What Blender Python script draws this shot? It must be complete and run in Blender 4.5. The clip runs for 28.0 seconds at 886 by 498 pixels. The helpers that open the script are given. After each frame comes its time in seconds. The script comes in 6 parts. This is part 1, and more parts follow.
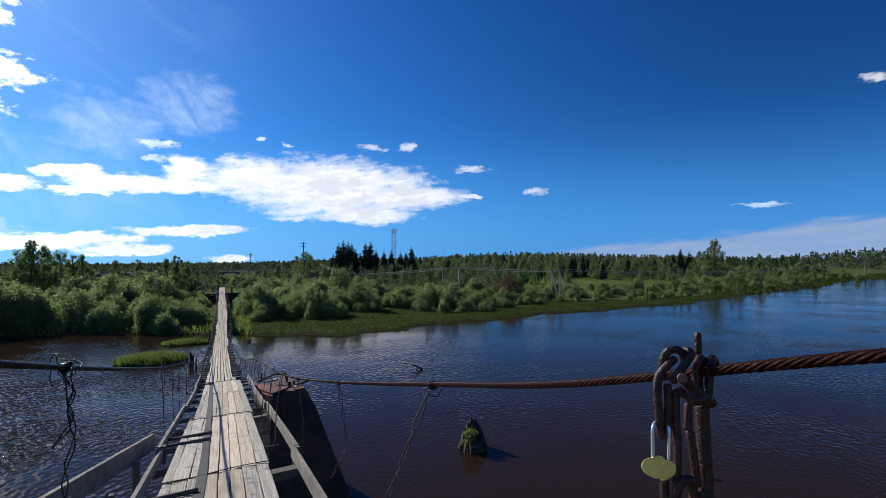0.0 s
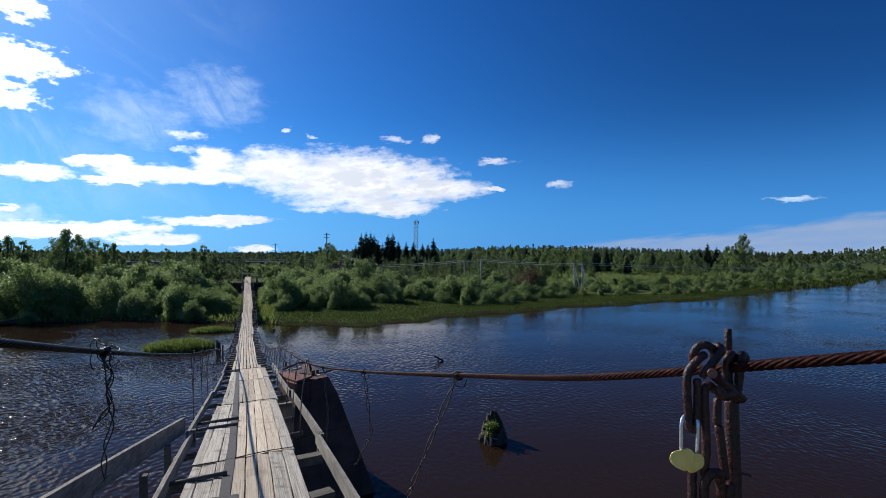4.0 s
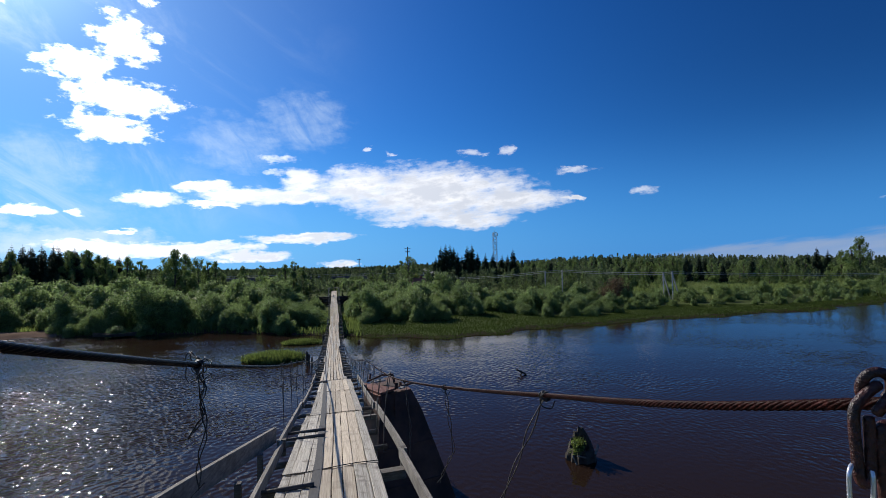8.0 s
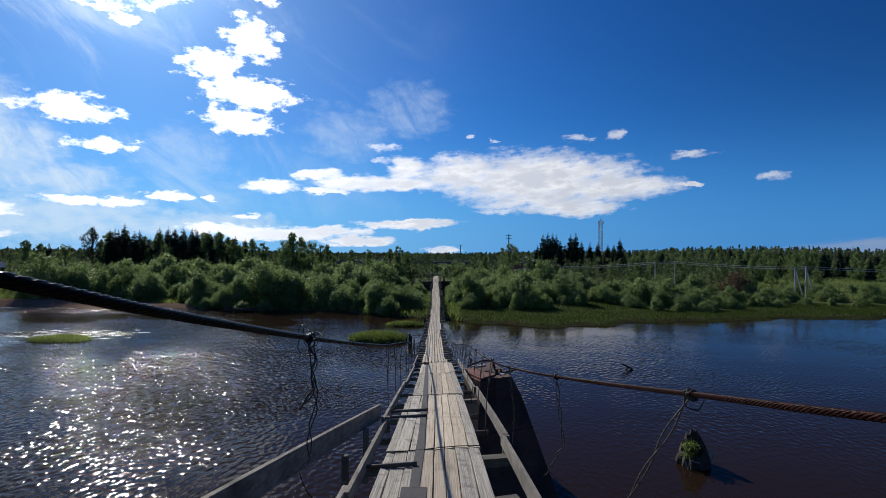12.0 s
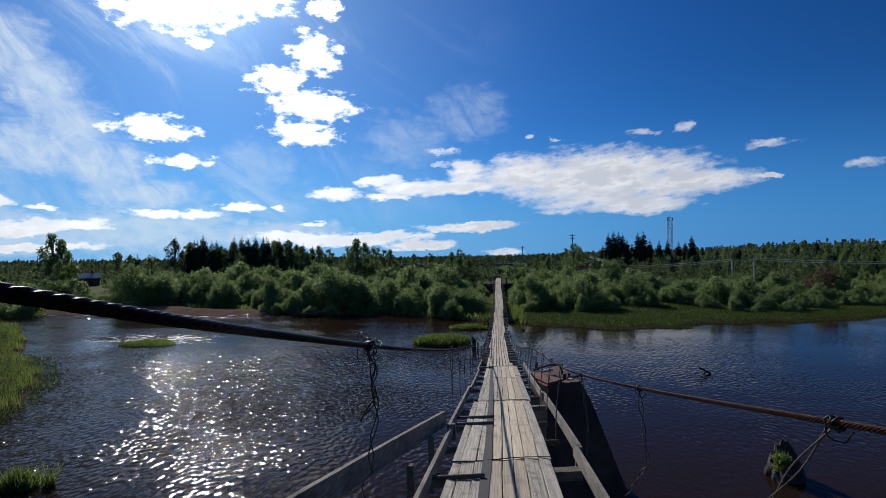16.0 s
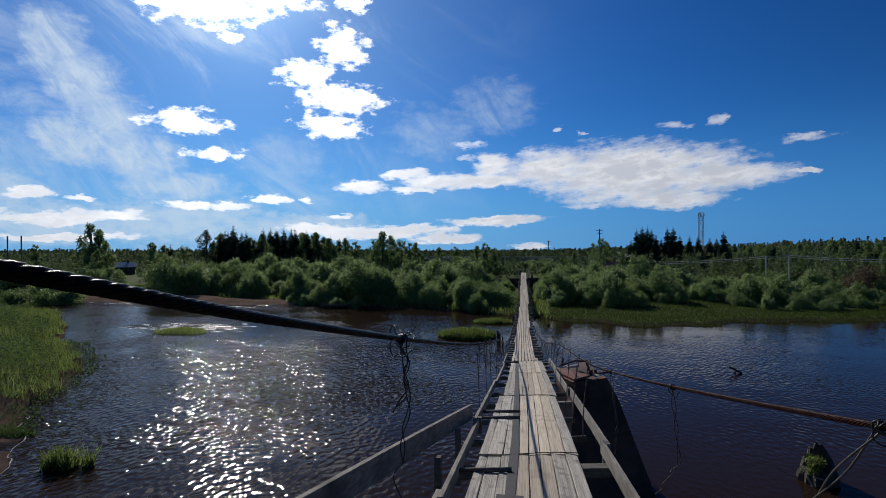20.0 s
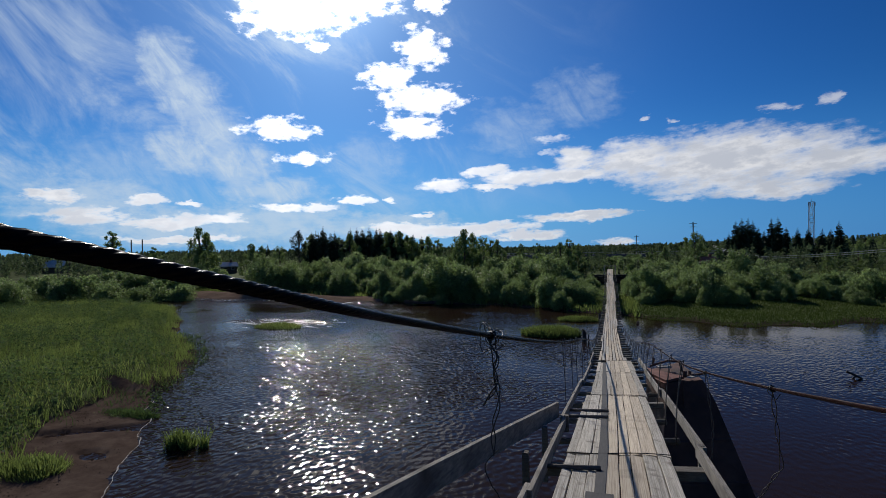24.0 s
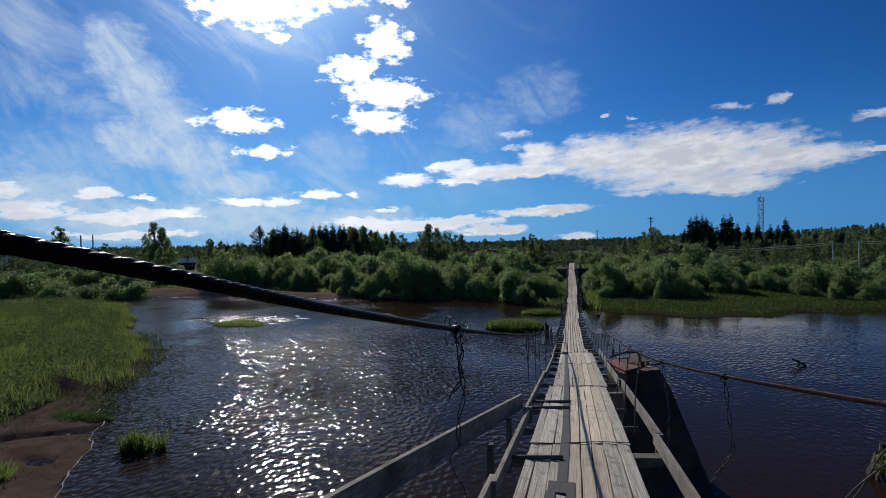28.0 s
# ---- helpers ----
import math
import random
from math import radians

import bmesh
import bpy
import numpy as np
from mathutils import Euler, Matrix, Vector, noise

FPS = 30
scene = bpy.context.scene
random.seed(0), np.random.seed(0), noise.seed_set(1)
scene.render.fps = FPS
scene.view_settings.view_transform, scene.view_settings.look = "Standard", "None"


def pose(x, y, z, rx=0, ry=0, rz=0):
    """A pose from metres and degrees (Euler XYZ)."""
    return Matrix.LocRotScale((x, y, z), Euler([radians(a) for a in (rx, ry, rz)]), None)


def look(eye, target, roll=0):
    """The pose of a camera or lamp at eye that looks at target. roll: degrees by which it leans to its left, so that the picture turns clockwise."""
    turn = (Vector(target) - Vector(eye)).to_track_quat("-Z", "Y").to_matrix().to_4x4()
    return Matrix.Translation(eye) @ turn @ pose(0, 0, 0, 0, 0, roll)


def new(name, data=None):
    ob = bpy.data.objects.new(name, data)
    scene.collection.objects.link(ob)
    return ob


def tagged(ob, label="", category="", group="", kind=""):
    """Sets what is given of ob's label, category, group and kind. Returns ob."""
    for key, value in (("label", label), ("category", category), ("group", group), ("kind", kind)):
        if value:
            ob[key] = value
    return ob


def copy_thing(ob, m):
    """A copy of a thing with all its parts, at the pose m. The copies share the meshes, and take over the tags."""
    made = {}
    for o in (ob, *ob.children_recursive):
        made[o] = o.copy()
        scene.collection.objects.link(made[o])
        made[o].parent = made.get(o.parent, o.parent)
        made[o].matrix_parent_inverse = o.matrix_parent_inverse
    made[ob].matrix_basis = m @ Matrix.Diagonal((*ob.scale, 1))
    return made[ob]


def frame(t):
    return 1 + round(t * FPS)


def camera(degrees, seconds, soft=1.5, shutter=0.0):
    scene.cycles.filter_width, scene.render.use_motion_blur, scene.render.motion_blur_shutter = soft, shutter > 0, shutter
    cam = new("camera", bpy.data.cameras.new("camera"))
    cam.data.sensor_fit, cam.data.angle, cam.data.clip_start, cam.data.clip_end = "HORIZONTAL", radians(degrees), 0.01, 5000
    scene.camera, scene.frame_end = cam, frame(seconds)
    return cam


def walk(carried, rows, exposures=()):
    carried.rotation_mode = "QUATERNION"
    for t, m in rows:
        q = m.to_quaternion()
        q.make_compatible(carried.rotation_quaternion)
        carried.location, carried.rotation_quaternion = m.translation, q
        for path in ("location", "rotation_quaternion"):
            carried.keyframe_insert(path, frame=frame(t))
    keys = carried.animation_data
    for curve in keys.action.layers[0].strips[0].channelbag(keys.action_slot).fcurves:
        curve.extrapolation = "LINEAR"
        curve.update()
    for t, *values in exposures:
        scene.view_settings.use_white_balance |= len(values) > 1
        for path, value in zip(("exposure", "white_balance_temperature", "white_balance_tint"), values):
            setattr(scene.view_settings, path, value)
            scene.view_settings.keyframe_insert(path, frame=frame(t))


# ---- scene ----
# Suspension footbridge over a northern river. x right, y along the bridge, z up, water level at 0.
EYE = 8.2
cam = camera(81.06, 28.0, soft=0.9)
ROWS = [  # seconds, x, y, height from the eye level, yaw, pitch, roll
    (0, 0.000, -0.000, 0.000, -22.87, 1.32, 0.39), (0.5, -0.018, -0.007, 0.004, -22.75, 1.29, -0.02), (1, -0.036, -0.006, 0.003, -22.17, 1.26, -0.34),
    (1.5, -0.036, -0.006, 0.004, -21.54, 1.21, -0.68), (2, -0.033, -0.008, 0.000, -21.17, 1.07, -0.14), (2.5, -0.036, -0.006, -0.001, -20.70, 0.74, 0.29),
    (3, -0.031, -0.003, -0.002, -20.52, 0.50, 0.24), (3.5, -0.033, -0.011, 0.003, -20.43, 0.51, -0.26), (5.5, -0.032, -0.025, 0.004, -20.58, 0.10, -0.12),
    (6, -0.029, -0.012, -0.000, -19.56, -0.23, 0.46), (6.5, 0.011, 0.030, -0.000, -19.02, -0.17, 0.15), (7, 0.026, 0.073, -0.003, -17.87, 0.40, -0.50),
    (7.5, 0.012, 0.093, 0.002, -14.91, 1.32, 0.52), (8, 0.007, 0.111, -0.004, -11.70, 1.85, 0.91), (8.5, 0.004, 0.145, -0.009, -8.81, 2.46, 0.71),
    (9, -0.021, 0.167, -0.022, -6.59, 2.13, -0.46), (9.5, -0.045, 0.170, -0.037, -4.25, 1.31, 0.00), (10, -0.041, 0.182, -0.047, -2.81, 0.67, -0.60),
    (10.5, -0.057, 0.199, -0.052, -2.16, 0.35, -1.72), (11, -0.056, 0.217, -0.051, -1.30, 0.13, -0.88), (11.5, -0.032, 0.243, -0.052, -0.80, 0.31, -0.53),
    (13.5, -0.057, 0.592, -0.080, 1.33, 1.08, -0.13), (14, -0.056, 0.586, -0.069, 3.19, 1.50, -0.15), (14.5, -0.048, 0.577, -0.068, 4.93, 1.54, 0.00),
    (15, -0.045, 0.574, -0.066, 5.65, 1.36, -0.16), (15.5, -0.053, 0.578, -0.067, 5.96, 1.23, 0.40), (16, -0.053, 0.583, -0.071, 6.20, 0.80, 0.92),
    (16.5, -0.066, 0.569, -0.066, 6.37, 0.62, 0.78), (17, -0.067, 0.563, -0.060, 6.77, 0.61, 0.54), (17.5, -0.064, 0.555, -0.055, 6.85, 0.64, 0.67),
    (18, -0.078, 0.559, -0.055, 7.32, 0.61, 0.84), (18.5, -0.077, 0.520, -0.048, 7.78, 0.60, 0.41), (19, -0.084, 0.529, -0.051, 8.04, 0.51, 0.51),
    (19.5, -0.096, 0.548, -0.059, 8.43, 0.27, 0.18), (20, -0.100, 0.545, -0.059, 8.97, 0.11, 0.25), (20.5, -0.107, 0.523, -0.051, 10.08, -0.06, 0.51),
    (21, -0.124, 0.514, -0.048, 12.66, 0.07, 0.77), (21.5, -0.132, 0.513, -0.054, 15.10, -0.01, 1.36), (23.5, -0.108, 0.357, -0.024, 18.98, 0.28, 0.96),
    (24, -0.108, 0.378, -0.034, 17.95, -0.10, 1.04), (24.5, -0.103, 0.383, -0.038, 16.64, -0.48, 1.16), (25, -0.107, 0.383, -0.035, 15.35, -0.75, 1.45),
    (25.5, -0.105, 0.382, -0.036, 14.48, -0.89, 1.22), (26, -0.107, 0.377, -0.035, 14.10, -0.95, 1.02), (26.5, -0.105, 0.379, -0.035, 13.86, -0.94, 0.98),
    (27, -0.105, 0.374, -0.034, 13.73, -0.79, 1.24), (27.5, -0.107, 0.374, -0.035, 13.69, -0.73, 1.34), (28, -0.110, 0.379, -0.037, 14.03, -0.75, 1.21),
]
walk(cam, [(t, pose(x, y, EYE + z, 90 + p, r, yaw)) for t, x, y, z, yaw, p, r in ROWS],
     exposures=[(0, 0.19), (7, 0.14), (9, -0.07), (11, -0.16), (17, -0.34), (25, -0.46), (28, -0.42)])

# ---- sky and sun ----
SUN_AZ, SUN_EL = -30.5, 29.0            # degrees from the bridge's axis, to the right positive
sun_dir = Vector((math.sin(radians(SUN_AZ)) * math.cos(radians(SUN_EL)),
                  math.cos(radians(SUN_AZ)) * math.cos(radians(SUN_EL)), math.sin(radians(SUN_EL))))
world = bpy.data.worlds.new("sky")
scene.world = world
world.use_nodes = True
wt = world.node_tree
wt.nodes.clear()


def wm(op, a, b=None, c=None):
    """A math node on numbers or sockets."""
    n = wt.nodes.new("ShaderNodeMath")
    n.operation = op
    for i, v in enumerate((a, b, c)):
        if v is None:
            continue
        if isinstance(v, (int, float)):
            n.inputs[i].default_value = v
        else:
            wt.links.new(v, n.inputs[i])
    return n.outputs[0]


coord = wt.nodes.new("ShaderNodeTexCoord")
sep = wt.nodes.new("ShaderNodeSeparateXYZ")
wt.links.new(coord.outputs["Generated"], sep.inputs[0])
SX, SY, SZ = sep.outputs
DEG = 57.29578
az = wm("MULTIPLY", wm("ARCTAN2", SX, SY), DEG)
el = wm("MULTIPLY", wm("ARCSINE", SZ), DEG)
comb = wt.nodes.new("ShaderNodeCombineXYZ")
wt.links.new(az, comb.inputs[0])
wt.links.new(el, comb.inputs[1])


def wnoise(scale, detail, sx=1.0, sy=1.0, rough=0.6, shift=0.0, turn=0.0, curl=0.0):
    mp = wt.nodes.new("ShaderNodeMapping")
    mp.vector_type = "TEXTURE"
    mp.inputs["Scale"].default_value = (1 / sx, 1 / sy, 1)
    mp.inputs["Location"].default_value = (shift, shift * 0.7, shift)
    mp.inputs["Rotation"].default_value = (0, 0, radians(-turn))
    wt.links.new(comb.outputs[0], mp.inputs[0])
    n = wt.nodes.new("ShaderNodeTexNoise")
    n.inputs["Scale"].default_value, n.inputs["Detail"].default_value, n.inputs["Roughness"].default_value = scale, detail, rough
    n.inputs["Distortion"].default_value = curl
    wt.links.new(mp.outputs[0], n.inputs["Vector"])
    return n.outputs["Fac"]


warp_u = wm("MULTIPLY", wm("SUBTRACT", wnoise(0.30, 6, 0.7, 1.6), 0.5), 4.6)
warp_v = wm("MULTIPLY", wm("SUBTRACT", wnoise(0.38, 6, 0.6, 1.5, shift=31), 0.5), 1.7)
fine_u = wm("MULTIPLY", wm("SUBTRACT", wnoise(1.1, 7, 0.7, 1.5, 0.58, 41), 0.5), 2.2)
fine_v = wm("MULTIPLY", wm("SUBTRACT", wnoise(1.3, 7, 0.6, 1.4, 0.58, 53), 0.5), 1.0)
cu, cv = wm("ADD", az, wm("ADD", warp_u, fine_u)), wm("ADD", el, wm("ADD", warp_v, fine_v))
fray = wm("MULTIPLY", wm("SUBTRACT", wnoise(0.75, 10, 0.85, 1.5, 0.60, 7), 0.5), 2.9)
strata = wm("MULTIPLY", wm("SUBTRACT", wnoise(0.55, 8, 0.42, 2.3, 0.58, 23, -8), 0.5), 2.4)


def puff(u, v, a, b):
    x = wm("DIVIDE", wm("SUBTRACT", cu, u), a)
    y = wm("DIVIDE", wm("SUBTRACT", cv, v), b)
    return wm("SUBTRACT", 1.0, wm("ADD", wm("MULTIPLY", x, x), wm("MULTIPLY", y, y)))


BANK = [(11.0, 7.9, 11.5, 3.5), (3.0, 8.7, 5.5, 2.4), (19.0, 7.0, 6.2, 1.65), (25.4, 7.0, 2.0, 0.3), (-3.6, 9.2, 2.5, 1.5), (-4.5, 7.6, 6.0, 1.05),
        (-9.5, 7.5, 4.6, 0.95), (-13.2, 8.3, 3.0, 0.6), (-12.2, 6.6, 2.8, 0.35), (-17.6, 6.9, 2.5, 0.75), (13.5, 5.0, 6.5, 1.0)]
SUNWARD = [(-20.0, 21.1, 2.8, 2.2), (-23.8, 18.0, 3.6, 1.5), (-20.1, 15.9, 5.2, 1.7), (-20.8, 13.2, 3.6, 1.4), (-33.5, 23.6, 6.2, 2.3),
           (-27.1, 25.7, 5.6, 2.2), (-18.6, 25.2, 1.7, 0.9), (-35.3, 12.7, 3.5, 1.3), (-33.2, 9.6, 3.2, 0.8), (-31.4, 20.9, 1.3, 0.7)]
LOW = [(-3.0, 3.15, 5.6, 0.6), (-27.5, 5.3, 2.0, 0.5), (-33.7, 4.5, 4.2, 0.5), (-24.0, 5.4, 0.8, 0.4),
       (-42.0, 3.5, 3.4, 0.65), (-46.4, 3.0, 4.2, 0.55), (-45.0, 1.3, 6.0, 0.4), (-43.7, 4.9, 1.7, 0.25), (-47.8, 5.2, 1.6, 0.5),
       (-16.5, 2.0, 9.0, 0.85), (-9.0, 1.3, 5.0, 0.6), (-22.5, 2.3, 4.0, 0.6), (0.5, 0.2, 1.9, 0.55), (-52.0, 3.6, 4.0, 0.8), (-55.0, 5.2, 2.0, 0.7), (-20.5, 3.7, 1.4, 0.3)]
SMALL = [(15.2, 12.15, 1.5, 0.5), (18.9, 12.4, 0.95, 0.55), (-6.0, 11.3, 2.0, 0.45), (-6.6, 10.0, 1.6, 0.4), (32.9, 7.3, 1.7, 0.5), (26.3, 9.9, 2.2, 0.42),
         (3.8, 12.7, 0.6, 0.2), (6.0, 12.3, 0.5, 0.25), (7.0, 4.7, 2.6, 0.4), (62.9, 15.0, 1.0, 0.4)]
VEIL = [(54.0, 5.1, 2.2, 0.25), (-36.0, 3.0, 10.0, 2.4), (-45.0, 2.6, 8.0, 2.0), (-52.0, 5.0, 6.0, 2.5), (-24.0, 2.6, 8.0, 1.4)]


def field(puffs):
    total = None
    for p in puffs:
        f = puff(*p)
        total = f if total is None else wm("SMOOTH_MAX", total, f, 0.25)
    return total


def ramp(x, lo, hi):
    n = wt.nodes.new("ShaderNodeMapRange")
    n.interpolation_type = "SMOOTHSTEP"
    n.inputs["From Min"].default_value, n.inputs["From Max"].default_value = lo, hi
    wt.links.new(x, n.inputs["Value"])
    return n.outputs["Result"]


thick = wm("ADD", wm("SUBTRACT", field(BANK), 0.12), wm("ADD", wm("MULTIPLY", fray, 0.52), wm("MULTIPLY", strata, 0.46)))
thick = wm("MAXIMUM", thick, wm("ADD", field(LOW), wm("ADD", wm("MULTIPLY", fray, 0.85), wm("MULTIPLY", strata, 1.05))))
thick = wm("MAXIMUM", thick, wm("ADD", field(SUNWARD), wm("MULTIPLY", wm("SUBTRACT", fray, 0.06), 1.45)))
small = wm("MULTIPLY", ramp(wm("ADD", field(SMALL), wm("MULTIPLY", fray, 1.3)), -0.2, 1.3), 0.56)
cloud = wm("MAXIMUM", wm("MULTIPLY", ramp(thick, -0.28, 0.80), 0.97), small)
veil = wm("MULTIPLY", ramp(wm("ADD", field(VEIL), fray), -0.7, 1.2), 0.68)
# a grey sheet of low cloud that thickens away from the sun
edge = wm("SUBTRACT", wm("ADD", wm("MULTIPLY", wm("SUBTRACT", az, 30.0), 0.095), wm("ADD", 0.5, wm("MULTIPLY", strata, 0.8))), el)
sheet = wm("MULTIPLY", wm("MULTIPLY", ramp(edge, -0.35, 0.6), wm("MULTIPLY_ADD", ramp(strata, -0.7, 0.7), 0.30, 0.50)), wm("MULTIPLY", ramp(az, 27.0, 44.0), ramp(el, 9.0, 5.0)))
# fibrous high cloud, thickest towards the sun's side
fibre = wm("MULTIPLY", ramp(wnoise(0.06, 10, 1.0, 2.4, 0.66, 11, 40, 0.8), 0.47, 0.82),
           wm("MULTIPLY", ramp(az, 6.0, -40.0), ramp(el, 1.0, 7.0)))
wisp = [(-46.0, 17.8, 2.4, 2.6), (-43.8, 15.0, 2.8, 2.4), (-41.6, 12.0, 3.0, 2.4), (-39.4, 9.0, 3.2, 2.0), (-36.2, 6.4, 4.6, 1.4), (-44.5, 10.0, 3.2, 2.2)]
faint = [(-3.0, 15.4, 4.0, 2.6), (-10.3, 12.6, 4.0, 2.6), (-49.0, 8.0, 5.0, 3.0), (-26.0, 9.5, 4.0, 2.5)]
comb_hair = ramp(wnoise(0.24, 10, 1.0, 2.4, 0.68, 3, 55, 0.9), 0.08, 0.72)
streak = wm("MULTIPLY", ramp(wm("ADD", field(wisp), wm("MULTIPLY", fray, 0.6)), -1.0, 1.1), comb_hair)
faint_streak = wm("MULTIPLY", wm("MULTIPLY", ramp(wm("ADD", field(faint), fray), -0.9, 1.3), comb_hair), 0.42)
core = [(-44.6, 16.2, 1.3, 1.8), (-43.4, 14.2, 1.6, 1.9), (-42.0, 12.2, 1.7, 1.8), (-40.6, 10.2, 1.6, 1.8), (-39.3, 8.0, 2.0, 1.6), (-36.6, 6.2, 3.6, 1.0)]
bright_core = wm("MULTIPLY", ramp(wm("ADD", field(core), wm("MULTIPLY", fray, 0.8)), -1.3, 1.4), 0.72)
streak = wm("MAXIMUM", wm("MAXIMUM", streak, bright_core), faint_streak)
thin = wm("MAXIMUM", wm("MULTIPLY", fibre, 0.8), wm("MULTIPLY", streak, 0.92))
thin = wm("MAXIMUM", thin, veil)
# closeness to the sun brightens the high cloud round it
dotn = wt.nodes.new("ShaderNodeVectorMath")
dotn.operation = "DOT_PRODUCT"
wt.links.new(coord.outputs["Generated"], dotn.inputs[0])
dotn.inputs[1].default_value = sun_dir
near = wm("MAXIMUM", dotn.outputs["Value"], 0.0)
glow = wm("ADD", wm("MULTIPLY", wm("POWER", near, 900.0), 1.6), wm("ADD", wm("MULTIPLY", wm("POWER", near, 140.0), 0.6), wm("MULTIPLY", wm("POWER", near, 14.0), 0.17)))
# cloud colour: greyer inside and below
shade = wm("MULTIPLY", ramp(wm("ADD", wm("MULTIPLY_ADD", fray, 0.7, thick), wm("MULTIPLY", wnoise(0.42, 7, 0.55, 2.0, 0.6, 17, -6), 2.9)), 1.2, 2.7), wm("SUBTRACT", 1.0, wm("POWER", near, 10.0)))
ccol = wt.nodes.new("ShaderNodeMix")
ccol.data_type = "RGBA"
ccol.inputs[6].default_value = (1.04, 1.04, 1.06, 1)
ccol.inputs[7].default_value = (0.66, 0.70, 0.79, 1)
wt.links.new(shade, ccol.inputs[0])
SKY = 0.088
sky = wt.nodes.new("ShaderNodeTexSky")
sky.sky_type, sky.sun_disc = "NISHITA", False
sky.sun_elevation, sky.sun_rotation = radians(SUN_EL), radians(SUN_AZ)
sky.altitude, sky.air_density, sky.dust_density, sky.ozone_density = 100, 1.0, 0.25, 2.2
# the clip's camera deepens the blue: each channel of the clear sky with its own slope
srgb = wt.nodes.new("ShaderNodeSeparateColor")
wt.links.new(sky.outputs[0], srgb.inputs[0])
skyv = wt.nodes.new("ShaderNodeCombineColor")
for i, (gain, power) in enumerate(((0.185, 1.30), (0.55, 1.12), (1.06, 1.02))):
    wt.links.new(wm("MULTIPLY", wm("POWER", wm("MULTIPLY", srgb.outputs[i], SKY), power), gain), skyv.inputs[i])


def mixc(fac, a, b):
    n = wt.nodes.new("ShaderNodeMix")
    n.data_type = "RGBA"
    wt.links.new(fac, n.inputs[0])
    for i, v in ((6, a), (7, b)):
        if isinstance(v, tuple):
            n.inputs[i].default_value = v
        else:
            wt.links.new(v, n.inputs[i])
    return n.outputs[2]


# bluer air low down, a deeper blue on the side away from the sun
haze = wm("MULTIPLY", ramp(el, 15.0, -2.0), 0.8)
clear = mixc(haze, skyv.outputs[0], mixc(ramp(az, 38.0, -22.0), (0.06, 0.272, 0.74, 1), (0.17, 0.50, 1.02, 1)))
deep = wt.nodes.new("ShaderNodeVectorMath")
deep.operation = "SCALE"
wt.links.new(clear, deep.inputs[0])
wt.links.new(wm("SUBTRACT", 1.0, wm("MULTIPLY", wm("MULTIPLY", ramp(az, -8.0, 62.0), ramp(el, 0.0, 20.0)), 0.38)), deep.inputs["Scale"])
clear = mixc(sheet, deep.outputs[0], (0.33, 0.40, 0.55, 1))
base = mixc(thin, clear, (0.74, 0.88, 1.03, 1))
lit = wt.nodes.new("ShaderNodeVectorMath")
lit.operation = "SCALE"
wt.links.new(ccol.outputs[2], lit.inputs[0])
wt.links.new(wm("ADD", 1.0, wm("MULTIPLY", wm("POWER", near, 12.0), 1.6)), lit.inputs["Scale"])
base = mixc(cloud, base, lit.outputs[0])
addv = wt.nodes.new("ShaderNodeMix")
addv.data_type, addv.blend_type = "RGBA", "ADD"
addv.inputs[0].default_value = 1.0
gcol = wt.nodes.new("ShaderNodeCombineXYZ")
for i, k in enumerate((0.84, 0.99, 1.10)):
    wt.links.new(wm("MULTIPLY", glow, k), gcol.inputs[i])
wt.links.new(base, addv.inputs[6])
wt.links.new(gcol.outputs[0], addv.inputs[7])
bg = wt.nodes.new("ShaderNodeBackground")
wt.links.new(addv.outputs[2], bg.inputs["Color"])
wout = wt.nodes.new("ShaderNodeOutputWorld")
wt.links.new(bg.outputs[0], wout.inputs["Surface"])

sun = bpy.data.lights.new("sun", "SUN")
sun.energy, sun.angle, sun.color = 4.6, radians(0.53), (1.0, 0.95, 0.86)
sun_ob = new("sun", sun)
sun_ob.matrix_world = look(sun_dir * 100, (0, 0, 0))

# ---- materials ----


